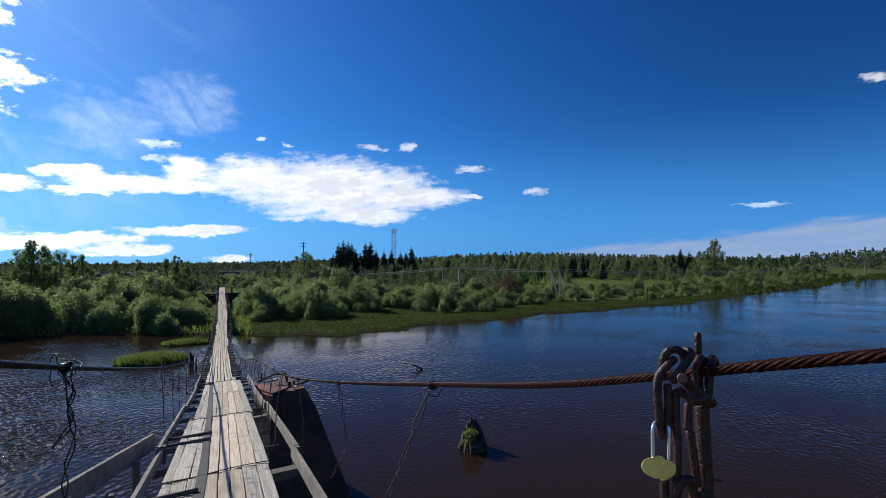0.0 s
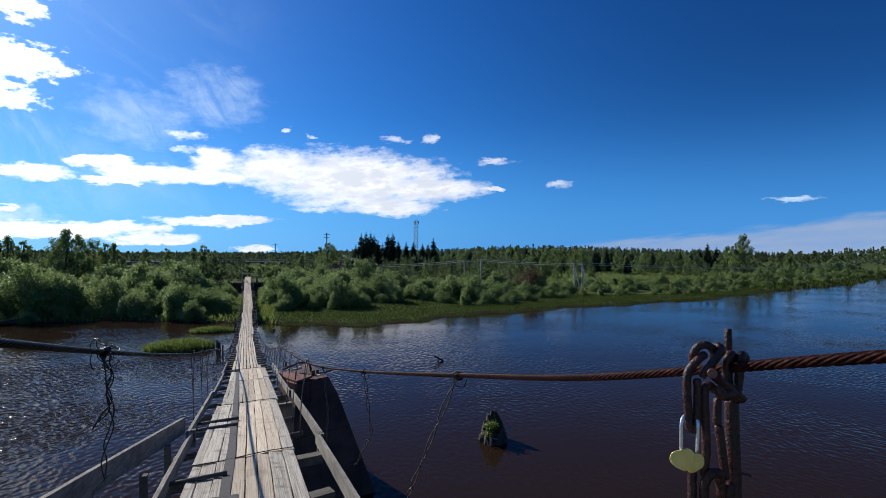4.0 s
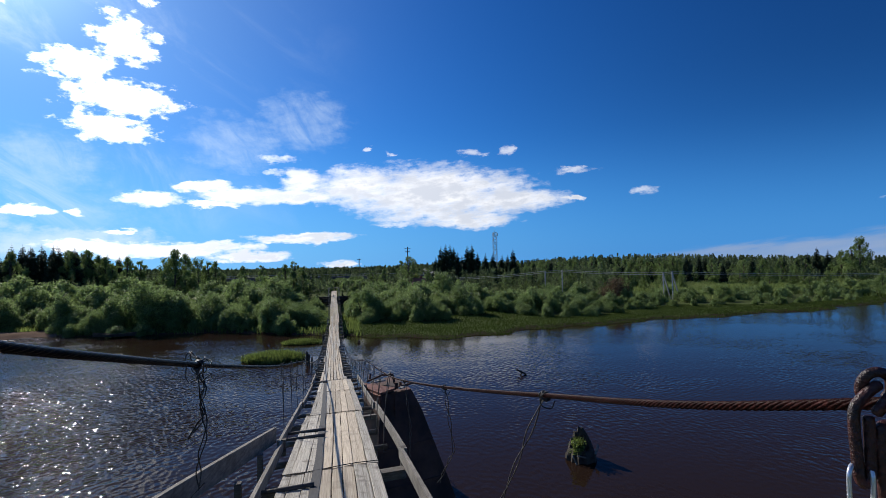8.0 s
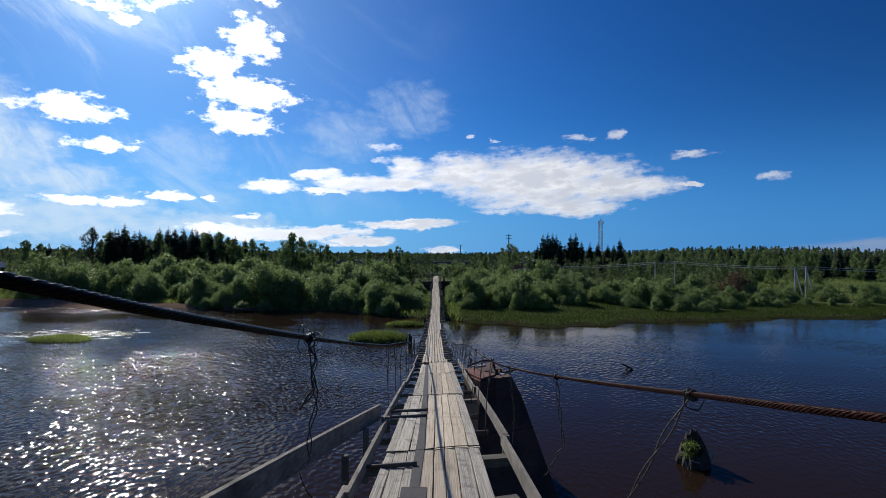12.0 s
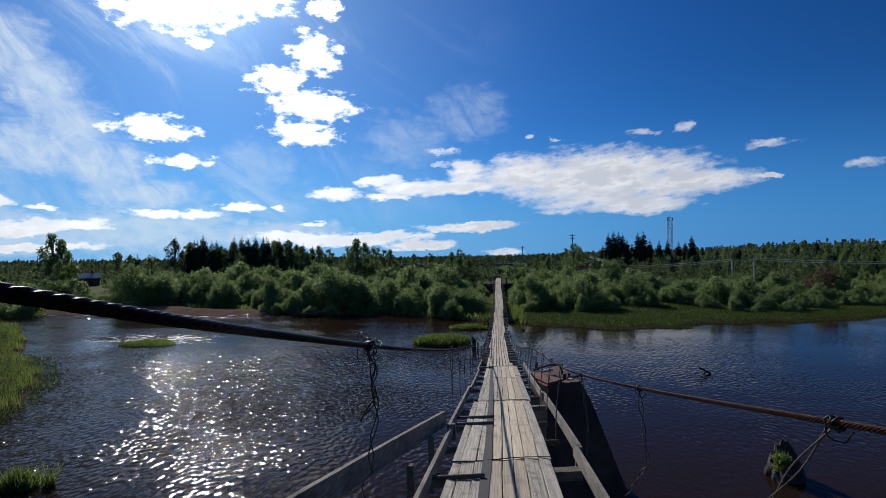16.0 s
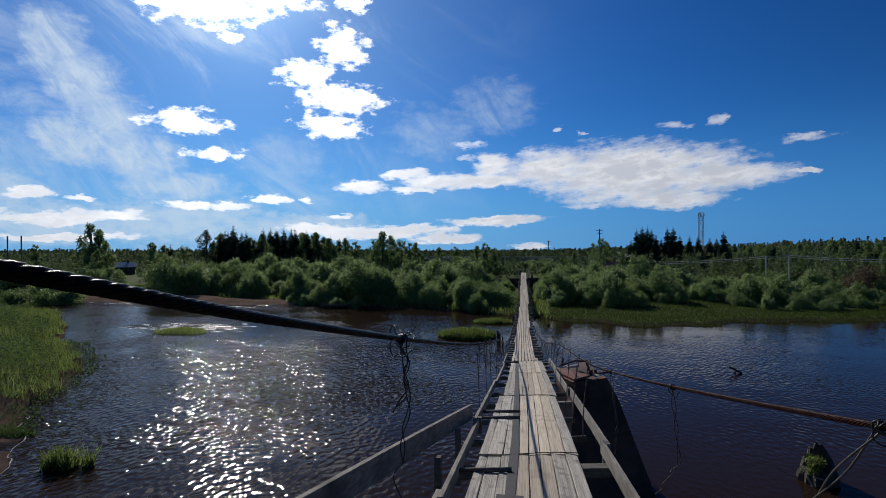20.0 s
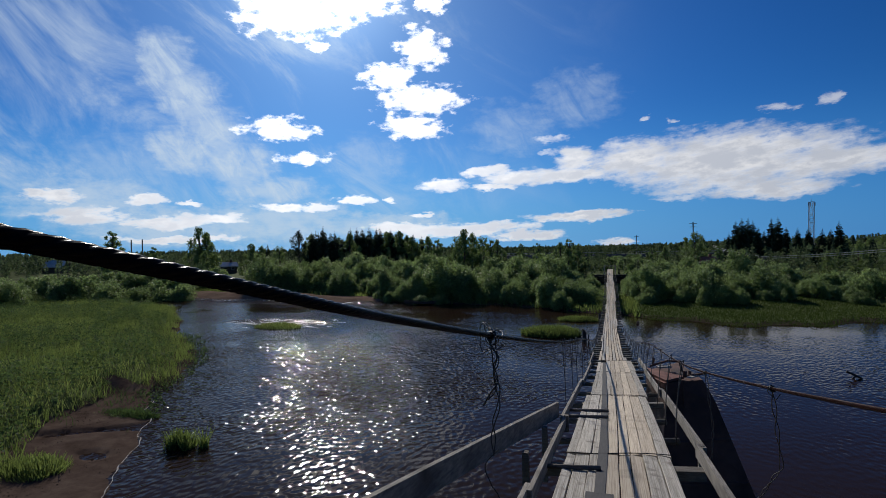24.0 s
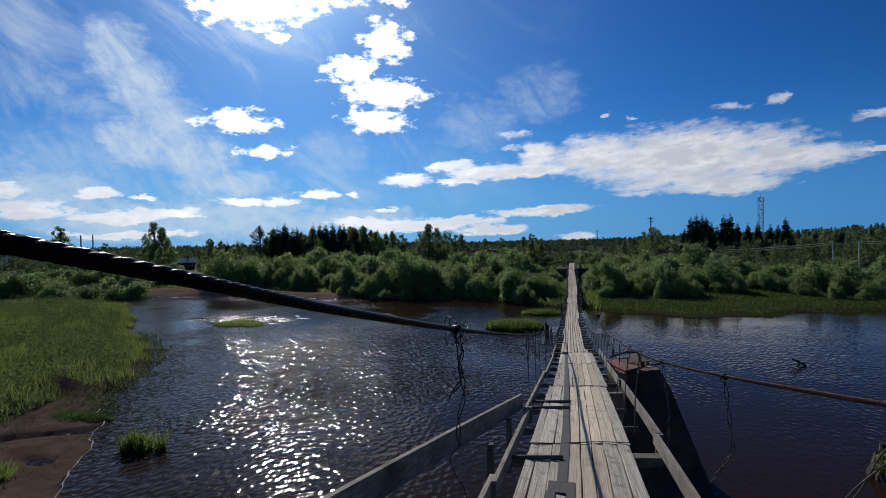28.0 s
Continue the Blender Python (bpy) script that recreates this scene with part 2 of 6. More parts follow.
def material(name, colours, scale=3.0, detail=6, rough=0.8, bump=0.3, bump_scale=None, stretch=(1, 1, 1), metal=0.0,
             spec=0.4, vary=0.0, island=False, translucent=0.0, stains=None, dist=0.02):
    """Colour from two noises over the object's own space, with bump; stains: (colour, scale, low, high)."""
    m = bpy.data.materials.new(name)
    m.use_nodes = True
    nt = m.node_tree
    bs = nt.nodes["Principled BSDF"]
    out = nt.nodes["Material Output"]
    tc = nt.nodes.new("ShaderNodeTexCoord")
    mp = nt.nodes.new("ShaderNodeMapping")
    mp.inputs["Scale"].default_value = stretch
    nt.links.new(tc.outputs["Object"], mp.inputs[0])
    n1 = nt.nodes.new("ShaderNodeTexNoise")
    n1.inputs["Scale"].default_value, n1.inputs["Detail"].default_value, n1.inputs["Roughness"].default_value = scale, detail, 0.65
    nt.links.new(mp.outputs[0], n1.inputs["Vector"])
    cr = nt.nodes.new("ShaderNodeValToRGB")
    els = cr.color_ramp.elements
    while len(els) < len(colours):
        els.new(0.5)
    for i, c in enumerate(colours):
        els[i].position = 0.28 + 0.44 * i / max(1, len(colours) - 1)
        els[i].color = (*c, 1)
    nt.links.new(n1.outputs["Fac"], cr.inputs[0])
    col = cr.outputs[0]
    if stains:
        sc, ssc, lo, hi = stains
        n2 = nt.nodes.new("ShaderNodeTexNoise")
        n2.inputs["Scale"].default_value, n2.inputs["Detail"].default_value = ssc, 5
        nt.links.new(tc.outputs["Object"], n2.inputs["Vector"])
        mr = nt.nodes.new("ShaderNodeMapRange")
        mr.inputs["From Min"].default_value, mr.inputs["From Max"].default_value = lo, hi
        nt.links.new(n2.outputs["Fac"], mr.inputs["Value"])
        mx = nt.nodes.new("ShaderNodeMix")
        mx.data_type = "RGBA"
        mx.inputs[7].default_value = (*sc, 1)
        nt.links.new(mr.outputs[0], mx.inputs[0])
        nt.links.new(col, mx.inputs[6])
        col = mx.outputs[2]
    if vary:
        if island:
            src = nt.nodes.new("ShaderNodeNewGeometry").outputs["Random Per Island"]
        else:
            src = nt.nodes.new("ShaderNodeObjectInfo").outputs["Random"]
        mr = nt.nodes.new("ShaderNodeMapRange")
        mr.inputs["To Min"].default_value, mr.inputs["To Max"].default_value = 1 - vary, 1 + vary
        nt.links.new(src, mr.inputs["Value"])
        hs = nt.nodes.new("ShaderNodeHueSaturation")
        nt.links.new(mr.outputs[0], hs.inputs["Value"])
        nt.links.new(col, hs.inputs["Color"])
        col = hs.outputs[0]
    nt.links.new(col, bs.inputs["Base Color"])
    bs.inputs["Roughness"].default_value, bs.inputs["Metallic"].default_value = rough, metal
    bs.inputs["Specular IOR Level"].default_value = spec
    if bump:
        nb = nt.nodes.new("ShaderNodeTexNoise")
        nb.inputs["Scale"].default_value, nb.inputs["Detail"].default_value = bump_scale or scale * 3, 6
        nt.links.new(mp.outputs[0], nb.inputs["Vector"])
        bp = nt.nodes.new("ShaderNodeBump")
        bp.inputs["Strength"].default_value, bp.inputs["Distance"].default_value = bump, dist
        nt.links.new(nb.outputs["Fac"], bp.inputs["Height"])
        nt.links.new(bp.outputs[0], bs.inputs["Normal"])
    if translucent:
        tr = nt.nodes.new("ShaderNodeBsdfTranslucent")
        nt.links.new(col, tr.inputs["Color"])
        ms = nt.nodes.new("ShaderNodeMixShader")
        ms.inputs[0].default_value = translucent
        nt.links.new(bs.outputs[0], ms.inputs[1])
        nt.links.new(tr.outputs[0], ms.inputs[2])
        nt.links.new(ms.outputs[0], out.inputs["Surface"])
    return m


M_PLANK = material("weathered_plank", [(0.20, 0.15, 0.105), (0.45, 0.37, 0.275), (0.60, 0.52, 0.40)], 4.5, 5, 0.85, 0.7, 7, (22, 0.28, 0.6), vary=0.20,
                   stains=((0.22, 0.175, 0.13), 2.2, 0.58, 0.82), dist=0.006)
M_PLANK_GREY = material("silvered_plank", [(0.15, 0.125, 0.10), (0.43, 0.39, 0.325), (0.66, 0.61, 0.53)], 4.5, 6, 0.88, 0.9, 7, (20, 0.25, 0.6), vary=0.16,
                        stains=((0.20, 0.17, 0.14), 5.0, 0.56, 0.72), dist=0.008)
# shade put into colour: the shadow band on the deck
M_SHADOW_BAND = material("dark_strip", [(0.032, 0.031, 0.033), (0.048, 0.045, 0.046), (0.066, 0.061, 0.060)], 5, 6, 0.85, 0.3, 20, (9, 0.6, 9), dist=0.003)
M_BOARD = material("grey_board", [(0.10, 0.088, 0.076), (0.215, 0.19, 0.16), (0.34, 0.305, 0.26)], 5, 6, 0.9, 0.7, 8, (10, 0.3, 5), vary=0.15,
                   stains=((0.07, 0.06, 0.05), 2.0, 0.5, 0.8), dist=0.006)
M_BEAM = material("dark_beam", [(0.055, 0.047, 0.04), (0.125, 0.108, 0.09), (0.20, 0.178, 0.152)], 5, 7, 0.9, 0.5, 25, (0.8, 8, 8), vary=0.25, dist=0.01)
M_OLDWOOD = material("rotten_wood", [(0.02, 0.016, 0.012), (0.05, 0.04, 0.03), (0.09, 0.075, 0.055)], 4, 7, 0.95, 0.7, 12, dist=0.03)
M_CABLE_RUST = material("rusty_steel_cable", [(0.008, 0.0027, 0.0022), (0.020, 0.006, 0.0048), (0.060, 0.018, 0.014)], 70, 8, 0.38, 0.6, 220, metal=0.0, spec=0.035, dist=0.002)
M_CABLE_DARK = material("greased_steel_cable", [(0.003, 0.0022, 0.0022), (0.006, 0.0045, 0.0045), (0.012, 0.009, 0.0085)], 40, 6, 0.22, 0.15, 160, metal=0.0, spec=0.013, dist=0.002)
M_RUST = material("rusted_iron", [(0.016, 0.0065, 0.0068), (0.040, 0.0135, 0.0122), (0.12, 0.034, 0.027)], 75, 10, 0.40, 0.9, 160, metal=0.0, spec=0.34,
                  stains=((0.024, 0.014, 0.013), 22, 0.48, 0.62), dist=0.004)
M_PIER = material("rusted_plate", [(0.060, 0.028, 0.020), (0.105, 0.046, 0.032), (0.155, 0.066, 0.045)], 1.4, 8, 0.85, 0.4, 9, metal=0.0,
                  stains=((0.02, 0.014, 0.012), 0.8, 0.45, 0.7), dist=0.02)
M_CAP = material("red_rust_plate", [(0.10, 0.036, 0.026), (0.17, 0.065, 0.046), (0.23, 0.105, 0.078)], 2.5, 8, 0.8, 0.4, 14, metal=0.1, dist=0.01)
M_WIRE = material("black_wire", [(0.010, 0.010, 0.011), (0.02, 0.02, 0.021)], 50, 3, 0.5, 0.0, metal=0.2)
M_WIRE_GREY = material("grey_wire", [(0.05, 0.045, 0.045), (0.10, 0.09, 0.085)], 50, 3, 0.5, 0.0, metal=0.5)
M_BRASS = material("brass", [(0.84, 0.58, 0.15), (0.90, 0.66, 0.19), (0.94, 0.74, 0.27)], 60, 5, 0.45, 0.15, 200, metal=0.15, dist=0.001)
M_CHROME = material("bright_steel", [(0.62, 0.65, 0.70), (0.76, 0.78, 0.82)], 60, 3, 0.28, 0.0, metal=0.65)
M_GROUND = material("ground", [(0.05, 0.06, 0.02), (0.075, 0.095, 0.03), (0.10, 0.12, 0.045)], 0.35, 8, 0.95, 0.6, 2.0, dist=0.1, spec=0.03)
M_MUD = material("wet_mud", [(0.035, 0.026, 0.019), (0.06, 0.045, 0.033), (0.09, 0.07, 0.052)], 0.8, 8, 0.9, 0.5, 6.0, dist=0.03, spec=0.0)
M_SAND = material("river_sand", [(0.10, 0.068, 0.05), (0.15, 0.105, 0.078), (0.20, 0.145, 0.11)], 0.5, 8, 0.9, 0.4, 5, dist=0.03, spec=0.0)
M_WETSAND = material("wet_sand", [(0.045, 0.031, 0.024), (0.078, 0.055, 0.043), (0.115, 0.085, 0.066)], 0.9, 9, 0.9, 0.6, 9, dist=0.03, spec=0.0)
# white of the sun glitter on the riffles, put into the colour
M_GLITTER = material("white_riffle", [(0.55, 0.56, 0.58), (0.8, 0.8, 0.8)], 6, 5, 0.5, 0.3, 20)
M_FOAM = material("foam_line", [(0.16, 0.14, 0.12), (0.42, 0.39, 0.36)], 8, 6, 0.8, 0.2, 30)
M_WILLOW = material("willow_leaves", [(0.135, 0.20, 0.06), (0.205, 0.28, 0.095), (0.30, 0.37, 0.17)], 1.2, 4, 0.5, 0, vary=0.35, island=True, spec=0.18, translucent=0.55)
M_BIRCH = material("birch_leaves", [(0.11, 0.165, 0.05), (0.165, 0.23, 0.072), (0.215, 0.285, 0.10)], 0.8, 4, 0.55, 0, vary=0.3, island=True, spec=0.18, translucent=0.45)
M_SPRUCE = material("spruce_needles", [(0.024, 0.036, 0.018), (0.034, 0.052, 0.025), (0.05, 0.07, 0.033)], 0.8, 4, 0.7, 0, vary=0.3, island=True, spec=0.18, translucent=0.2)
M_FOREST = material("far_forest", [(0.052, 0.078, 0.036), (0.10, 0.135, 0.058), (0.16, 0.195, 0.088)], 0.07, 5, 0.75, 0, vary=0.35, island=True, spec=0.18, translucent=0.40)
M_GRASS = material("meadow_grass", [(0.085, 0.115, 0.03), (0.135, 0.18, 0.045), (0.205, 0.25, 0.07)], 0.3, 6, 0.6, 0, vary=0.35, island=True, spec=0.25, translucent=0.58)
M_FIELD = material("hay_grass", [(0.13, 0.18, 0.05), (0.18, 0.235, 0.07), (0.25, 0.29, 0.11)], 0.08, 5, 0.7, 0, vary=0.2, island=True, spec=0.1, translucent=0.45)
M_HERB = material("meadow_herbs", [(0.045, 0.08, 0.024), (0.075, 0.12, 0.036), (0.12, 0.17, 0.056)], 0.25, 5, 0.75, 0, vary=0.3, island=True, spec=0.18, translucent=0.45)
M_REED = material("water_grass", [(0.040, 0.064, 0.014), (0.054, 0.081, 0.018), (0.072, 0.102, 0.025)], 0.15, 5, 0.8, 0, vary=0.2, island=True, spec=0.04, translucent=0.4)
M_DRYLEAF = material("withered_leaves", [(0.075, 0.075, 0.035), (0.12, 0.09, 0.05), (0.15, 0.085, 0.055)], 0.9, 4, 0.7, 0, vary=0.3, island=True, spec=0.15, translucent=0.35)
M_BARK = material("bark", [(0.04, 0.032, 0.025), (0.08, 0.065, 0.05), (0.12, 0.10, 0.08)], 3, 6, 0.9, 0.5, 9)
M_CONCRETE = material("grey_concrete", [(0.26, 0.26, 0.25), (0.36, 0.36, 0.35), (0.44, 0.44, 0.43)], 0.8, 6, 0.85, 0.2, 4)
M_GIRDER = material("dark_girder", [(0.07, 0.075, 0.08), (0.11, 0.115, 0.12)], 0.6, 5, 0.8, 0.2, 3)
M_STEEL = material("galvanised_steel", [(0.22, 0.23, 0.24), (0.32, 0.33, 0.34)], 2, 4, 0.5, 0, metal=0.6)
M_POLE = material("pole_wood", [(0.10, 0.09, 0.08), (0.17, 0.155, 0.14)], 2, 5, 0.9, 0.2, 8)
M_WHITEPOLE = material("pale_pole", [(0.36, 0.355, 0.335), (0.48, 0.47, 0.45)], 1, 5, 0.8, 0.1, 6)
M_ROOF = material("slate_roof", [(0.46, 0.44, 0.41), (0.60, 0.58, 0.54)], 1, 5, 0.9, 0.2, 6, spec=0.05)
M_REDROOF = material("red_roof", [(0.22, 0.08, 0.06), (0.30, 0.12, 0.09)], 1, 5, 0.7, 0.2, 6)
M_LOGWALL = material("log_wall", [(0.07, 0.05, 0.035), (0.12, 0.09, 0.065)], 1, 5, 0.9, 0.3, 6, (0.3, 0.3, 6))
M_PANE = material("dark_pane", [(0.02, 0.025, 0.03), (0.03, 0.035, 0.04)], 1, 2, 0.1, 0)

# water: dark peaty river with wind ripples
M_WATER = bpy.data.materials.new("river_water")
M_WATER.use_nodes = True
nt = M_WATER.node_tree
bs = nt.nodes["Principled BSDF"]
bs.inputs["Base Color"].default_value = (0.0205, 0.0118, 0.0080, 1)
bs.inputs["Roughness"].default_value = 1.0
bs.inputs["Specular IOR Level"].default_value = 0.0
gloss = nt.nodes.new("ShaderNodeBsdfAnisotropic")
gloss.distribution = "BECKMANN"
gloss.inputs["Color"].default_value = (1, 1, 1, 1)
gloss.inputs["Roughness"].default_value = 0.085
fres = nt.nodes.new("ShaderNodeFresnel")
fres.inputs["IOR"].default_value = 1.115
coat = nt.nodes.new("ShaderNodeMixShader")
nt.links.new(fres.outputs[0], coat.inputs[0])
nt.links.new(bs.outputs[0], coat.inputs[1])
nt.links.new(gloss.outputs[0], coat.inputs[2])
nt.links.new(coat.outputs[0], nt.nodes["Material Output"].inputs["Surface"])
tc = nt.nodes.new("ShaderNodeTexCoord")
height = None
for sc, st, amp, det, rot in ((2.7, (1.5, 1.1, 1), 0.62, 0, -26), (1.1, (1.4, 1.0, 1), 0.15, 0, -15), (0.2, (0.6, 1.4, 1), 1.0, 1, 10)):
    mp = nt.nodes.new("ShaderNodeMapping")
    mp.inputs["Scale"].default_value = st
    mp.inputs["Rotation"].default_value = (0, 0, radians(rot))
    nt.links.new(tc.outputs["Object"], mp.inputs[0])
    nz = nt.nodes.new("ShaderNodeTexNoise")
    nz.inputs["Scale"].default_value, nz.inputs["Detail"].default_value = sc, det
    nt.links.new(mp.outputs[0], nz.inputs["Vector"])
    mu = nt.nodes.new("ShaderNodeMath")
    mu.operation = "MULTIPLY_ADD"
    nt.links.new(nz.outputs["Fac"], mu.inputs[0])
    mu.inputs[1].default_value = amp
    if height is not None:
        nt.links.new(height, mu.inputs[2])
    height = mu.outputs[0]
bp = nt.nodes.new("ShaderNodeBump")
bp.inputs["Strength"].default_value = 1.0
# gusts: rougher and calmer patches
gust = nt.nodes.new("ShaderNodeTexNoise")
gust.inputs["Scale"].default_value, gust.inputs["Detail"].default_value = 0.09, 3
nt.links.new(tc.outputs["Object"], gust.inputs["Vector"])
gm = nt.nodes.new("ShaderNodeMapRange")
gm.inputs["From Min"].default_value, gm.inputs["From Max"].default_value = 0.40, 0.62
gm.inputs["To Min"].default_value, gm.inputs["To Max"].default_value = 0.030, 0.120
nt.links.new(gust.outputs["Fac"], gm.inputs["Value"])
# the shallow left side runs rougher than the deep right side
wx = nt.nodes.new("ShaderNodeSeparateXYZ")
nt.links.new(tc.outputs["Object"], wx.inputs[0])
deep_side = nt.nodes.new("ShaderNodeMapRange")
deep_side.interpolation_type = "SMOOTHSTEP"
deep_side.inputs["From Min"].default_value, deep_side.inputs["From Max"].default_value = -14.0, 6.0
deep_side.inputs["To Min"].default_value, deep_side.inputs["To Max"].default_value = 2.0, 0.5
nt.links.new(wx.outputs[0], deep_side.inputs["Value"])
rough_side = nt.nodes.new("ShaderNodeMath")
rough_side.operation = "MULTIPLY"
nt.links.new(gm.outputs["Result"], rough_side.inputs[0])
nt.links.new(deep_side.outputs["Result"], rough_side.inputs[1])
# the lee of the far bank lies calmer
lee = nt.nodes.new("ShaderNodeMapRange")
lee.interpolation_type = "SMOOTHSTEP"
lee.inputs["From Min"].default_value, lee.inputs["From Max"].default_value = 34.0, 56.0
lee.inputs["To Min"].default_value, lee.inputs["To Max"].default_value = 1.0, 0.5
nt.links.new(wx.outputs[1], lee.inputs["Value"])
calm = nt.nodes.new("ShaderNodeMath")
calm.operation = "MULTIPLY"
nt.links.new(rough_side.outputs[0], calm.inputs[0])
nt.links.new(lee.outputs["Result"], calm.inputs[1])
# riffles where the shallows run past the islet and along the sand bar


def water_math(op, a, b):
    n = nt.nodes.new("ShaderNodeMath")
    n.operation = op
    for i, v in enumerate((a, b)):
        if isinstance(v, (int, float)):
            n.inputs[i].default_value = v
        else:
            nt.links.new(v, n.inputs[i])
    return n.outputs[0]


riffle = calm.outputs[0]
for cx, cy, rx, ry in ((-36.5, 51.5, 7.5, 2.6), (-50.0, 71.5, 26.0, 3.6)):
    dx = water_math("DIVIDE", water_math("SUBTRACT", wx.outputs[0], cx), rx)
    dy = water_math("DIVIDE", water_math("SUBTRACT", wx.outputs[1], cy), ry)
    near_it = water_math("SUBTRACT", 1.0, water_math("ADD", water_math("MULTIPLY", dx, dx), water_math("MULTIPLY", dy, dy)))
    riffle = water_math("ADD", riffle, water_math("MULTIPLY", water_math("MAXIMUM", near_it, 0.0), 0.30))
nt.links.new(riffle, bp.inputs["Distance"])
nt.links.new(height, bp.inputs["Height"])
nt.links.new(bp.outputs[0], gloss.inputs["Normal"])
nt.links.new(bp.outputs[0], fres.inputs["Normal"])

# ---- helpers for meshes ----


def mesh_of(name, verts, faces, mat, smooth=False):
    me = bpy.data.meshes.new(name)
    me.from_pydata([tuple(v) for v in verts], [], [tuple(f) for f in faces])
    if mat:
        me.materials.append(mat)
    if smooth:
        me.shade_smooth()
    me.update()
    return me


def quad_mesh(name, verts, mat):
    """verts (n, 4, 3): a mesh of n loose quads."""
    n = len(verts)
    me = bpy.data.meshes.new(name)
    me.vertices.add(n * 4)
    me.vertices.foreach_set("co", np.ascontiguousarray(verts, dtype=np.float32).ravel())
    me.loops.add(n * 4)
    me.loops.foreach_set("vertex_index", np.arange(n * 4, dtype=np.int32))
    me.polygons.add(n)
    me.polygons.foreach_set("loop_start", np.arange(0, n * 4, 4, dtype=np.int32))
    me.materials.append(mat)
    me.update(calc_edges=True)
    return me


def thing(name, label, category, group="", kind="", at=(0, 0, 0)):
    ob = new(name)
    ob.location = at
    return tagged(ob, label, category, group, kind)


def part(name, bm, mat, parent, label="", smooth=False):
    """Link a bmesh or a mesh as one mesh object under parent."""
    if isinstance(bm, bmesh.types.BMesh):
        me = bpy.data.meshes.new(name)
        bm.to_mesh(me)
        bm.free()
        me.materials.append(mat)
        if smooth:
            me.shade_smooth()
    else:
        me = bm
    ob = new(name, me)
    ob.parent = parent
    if label:
        ob["label"] = label
    return ob


def box(bm, x0, x1, y0, y1, z0, z1, m=None):
    vs = [bm.verts.new((x, y, z)) for x in (x0, x1) for y in (y0, y1) for z in (z0, z1)]
    for f in ((0, 1, 3, 2), (4, 6, 7, 5), (0, 4, 5, 1), (2, 3, 7, 6), (0, 2, 6, 4), (1, 5, 7, 3)):
        bm.faces.new([vs[i] for i in f])
    if m is not None:
        bmesh.ops.transform(bm, matrix=m, verts=vs)
    return vs


def tube(path, radius, sides=8, closed=False, radii=None):
    """Verts and faces of a tube along a list of points."""
    P = [Vector(p) for p in path]
    n = len(P)
    verts, faces = [], []
    up = Vector((0.13, 0.21, 0.97))
    side = None
    for i, p in enumerate(P):
        a, b = P[(i - 1) % n if closed else max(i - 1, 0)], P[(i + 1) % n if closed else min(i + 1, n - 1)]
        t = (b - a).normalized()
        if side is None:
            side = t.cross(up)
            if side.length < 0.1:
                side = t.cross(Vector((1, 0, 0)))
        side = (side - t * side.dot(t)).normalized()
        w = t.cross(side)
        r = radii[i] if radii else radius
        for k in range(sides):
            c = 2 * math.pi * k / sides
            verts.append(p + side * (r * math.cos(c)) + w * (r * math.sin(c)))
    for i in range(n if closed else n - 1):
        j = (i + 1) % n
        for k in range(sides):
            l = (k + 1) % sides
            faces.append((i * sides + k, i * sides + l, j * sides + l, j * sides + k))
    if not closed:
        faces.append(tuple(range(sides - 1, -1, -1)))
        faces.append(tuple((n - 1) * sides + k for k in range(sides)))
    return verts, faces


def tubes(name, paths, mat, sides=6, smooth=True):
    """One mesh of several tubes: (path, radius, closed) each."""
    V, F = [], []
    for path, radius, closed in paths:
        v, f = tube(path, radius, sides, closed)
        F += [tuple(i + len(V) for i in q) for q in f]
        V += v
    return mesh_of(name, V, F, mat, smooth)


def smooth_line(pts, n):
    """n points on a Catmull-Rom curve through pts."""
    P = np.array(pts, float)
    P = np.vstack([2 * P[0] - P[1], P, 2 * P[-1] - P[-2]])
    out = []
    for u in np.linspace(0, len(P) - 3 - 1e-6, n):
        i = int(u)
        t = u - i
        a, b, c, d = P[i:i + 4]
        out.append(0.5 * (2 * b + (c - a) * t + (2 * a - 5 * b + 4 * c - d) * t * t + (3 * b - a - 3 * c + d) * t ** 3))
    return out


# ---- ground and river ----
SHORE_X = (-900, -300, -140, -104, -80, -62, -40, -20, -9, -2, 4, 10, 19, 34, 50, 79, 158, 252, 500, 1500, 3500)
SHORE_Y = (130, 95, 82, 79, 77, 76, 73, 71.5, 68.5, 65, 60, 57.5, 59, 64, 66.5, 71, 98, 128, 190, 420, 900)
BANK_X = (-3500, -300, -103, -80, -61, -56, -48, -42, -35, -30, -27, -26, -24, -23, -20.5, -18.5, -17, -15, -11, -6, 0, 15, 60, 300, 3500)
BANK_Y = (90, 66, 68, 66, 61, 56, 49, 42, 37, 32, 27, 24.5, 22, 20.5, 18, 15.8, 13.5, 10, 4, -1, -4, -7, -14, -30, -300)


def far_y(x):
    return np.interp(x, SHORE_X, SHORE_Y) + 0.8 * np.sin(x * 0.31) + 0.5 * np.sin(x * 0.83 + 1) + np.maximum(0, np.abs(x) - 60) * 0.02 * np.sin(x * 0.07)


def near_y(x):
    return np.interp(x, BANK_X, BANK_Y) + 0.25 * np.sin(x * 1.1) + 0.2 * np.sin(x * 2.3 + 2)


def step(x, a, b):
    t = np.clip((x - a) / (b - a), 0, 1)
    return t * t * (3 - 2 * t)


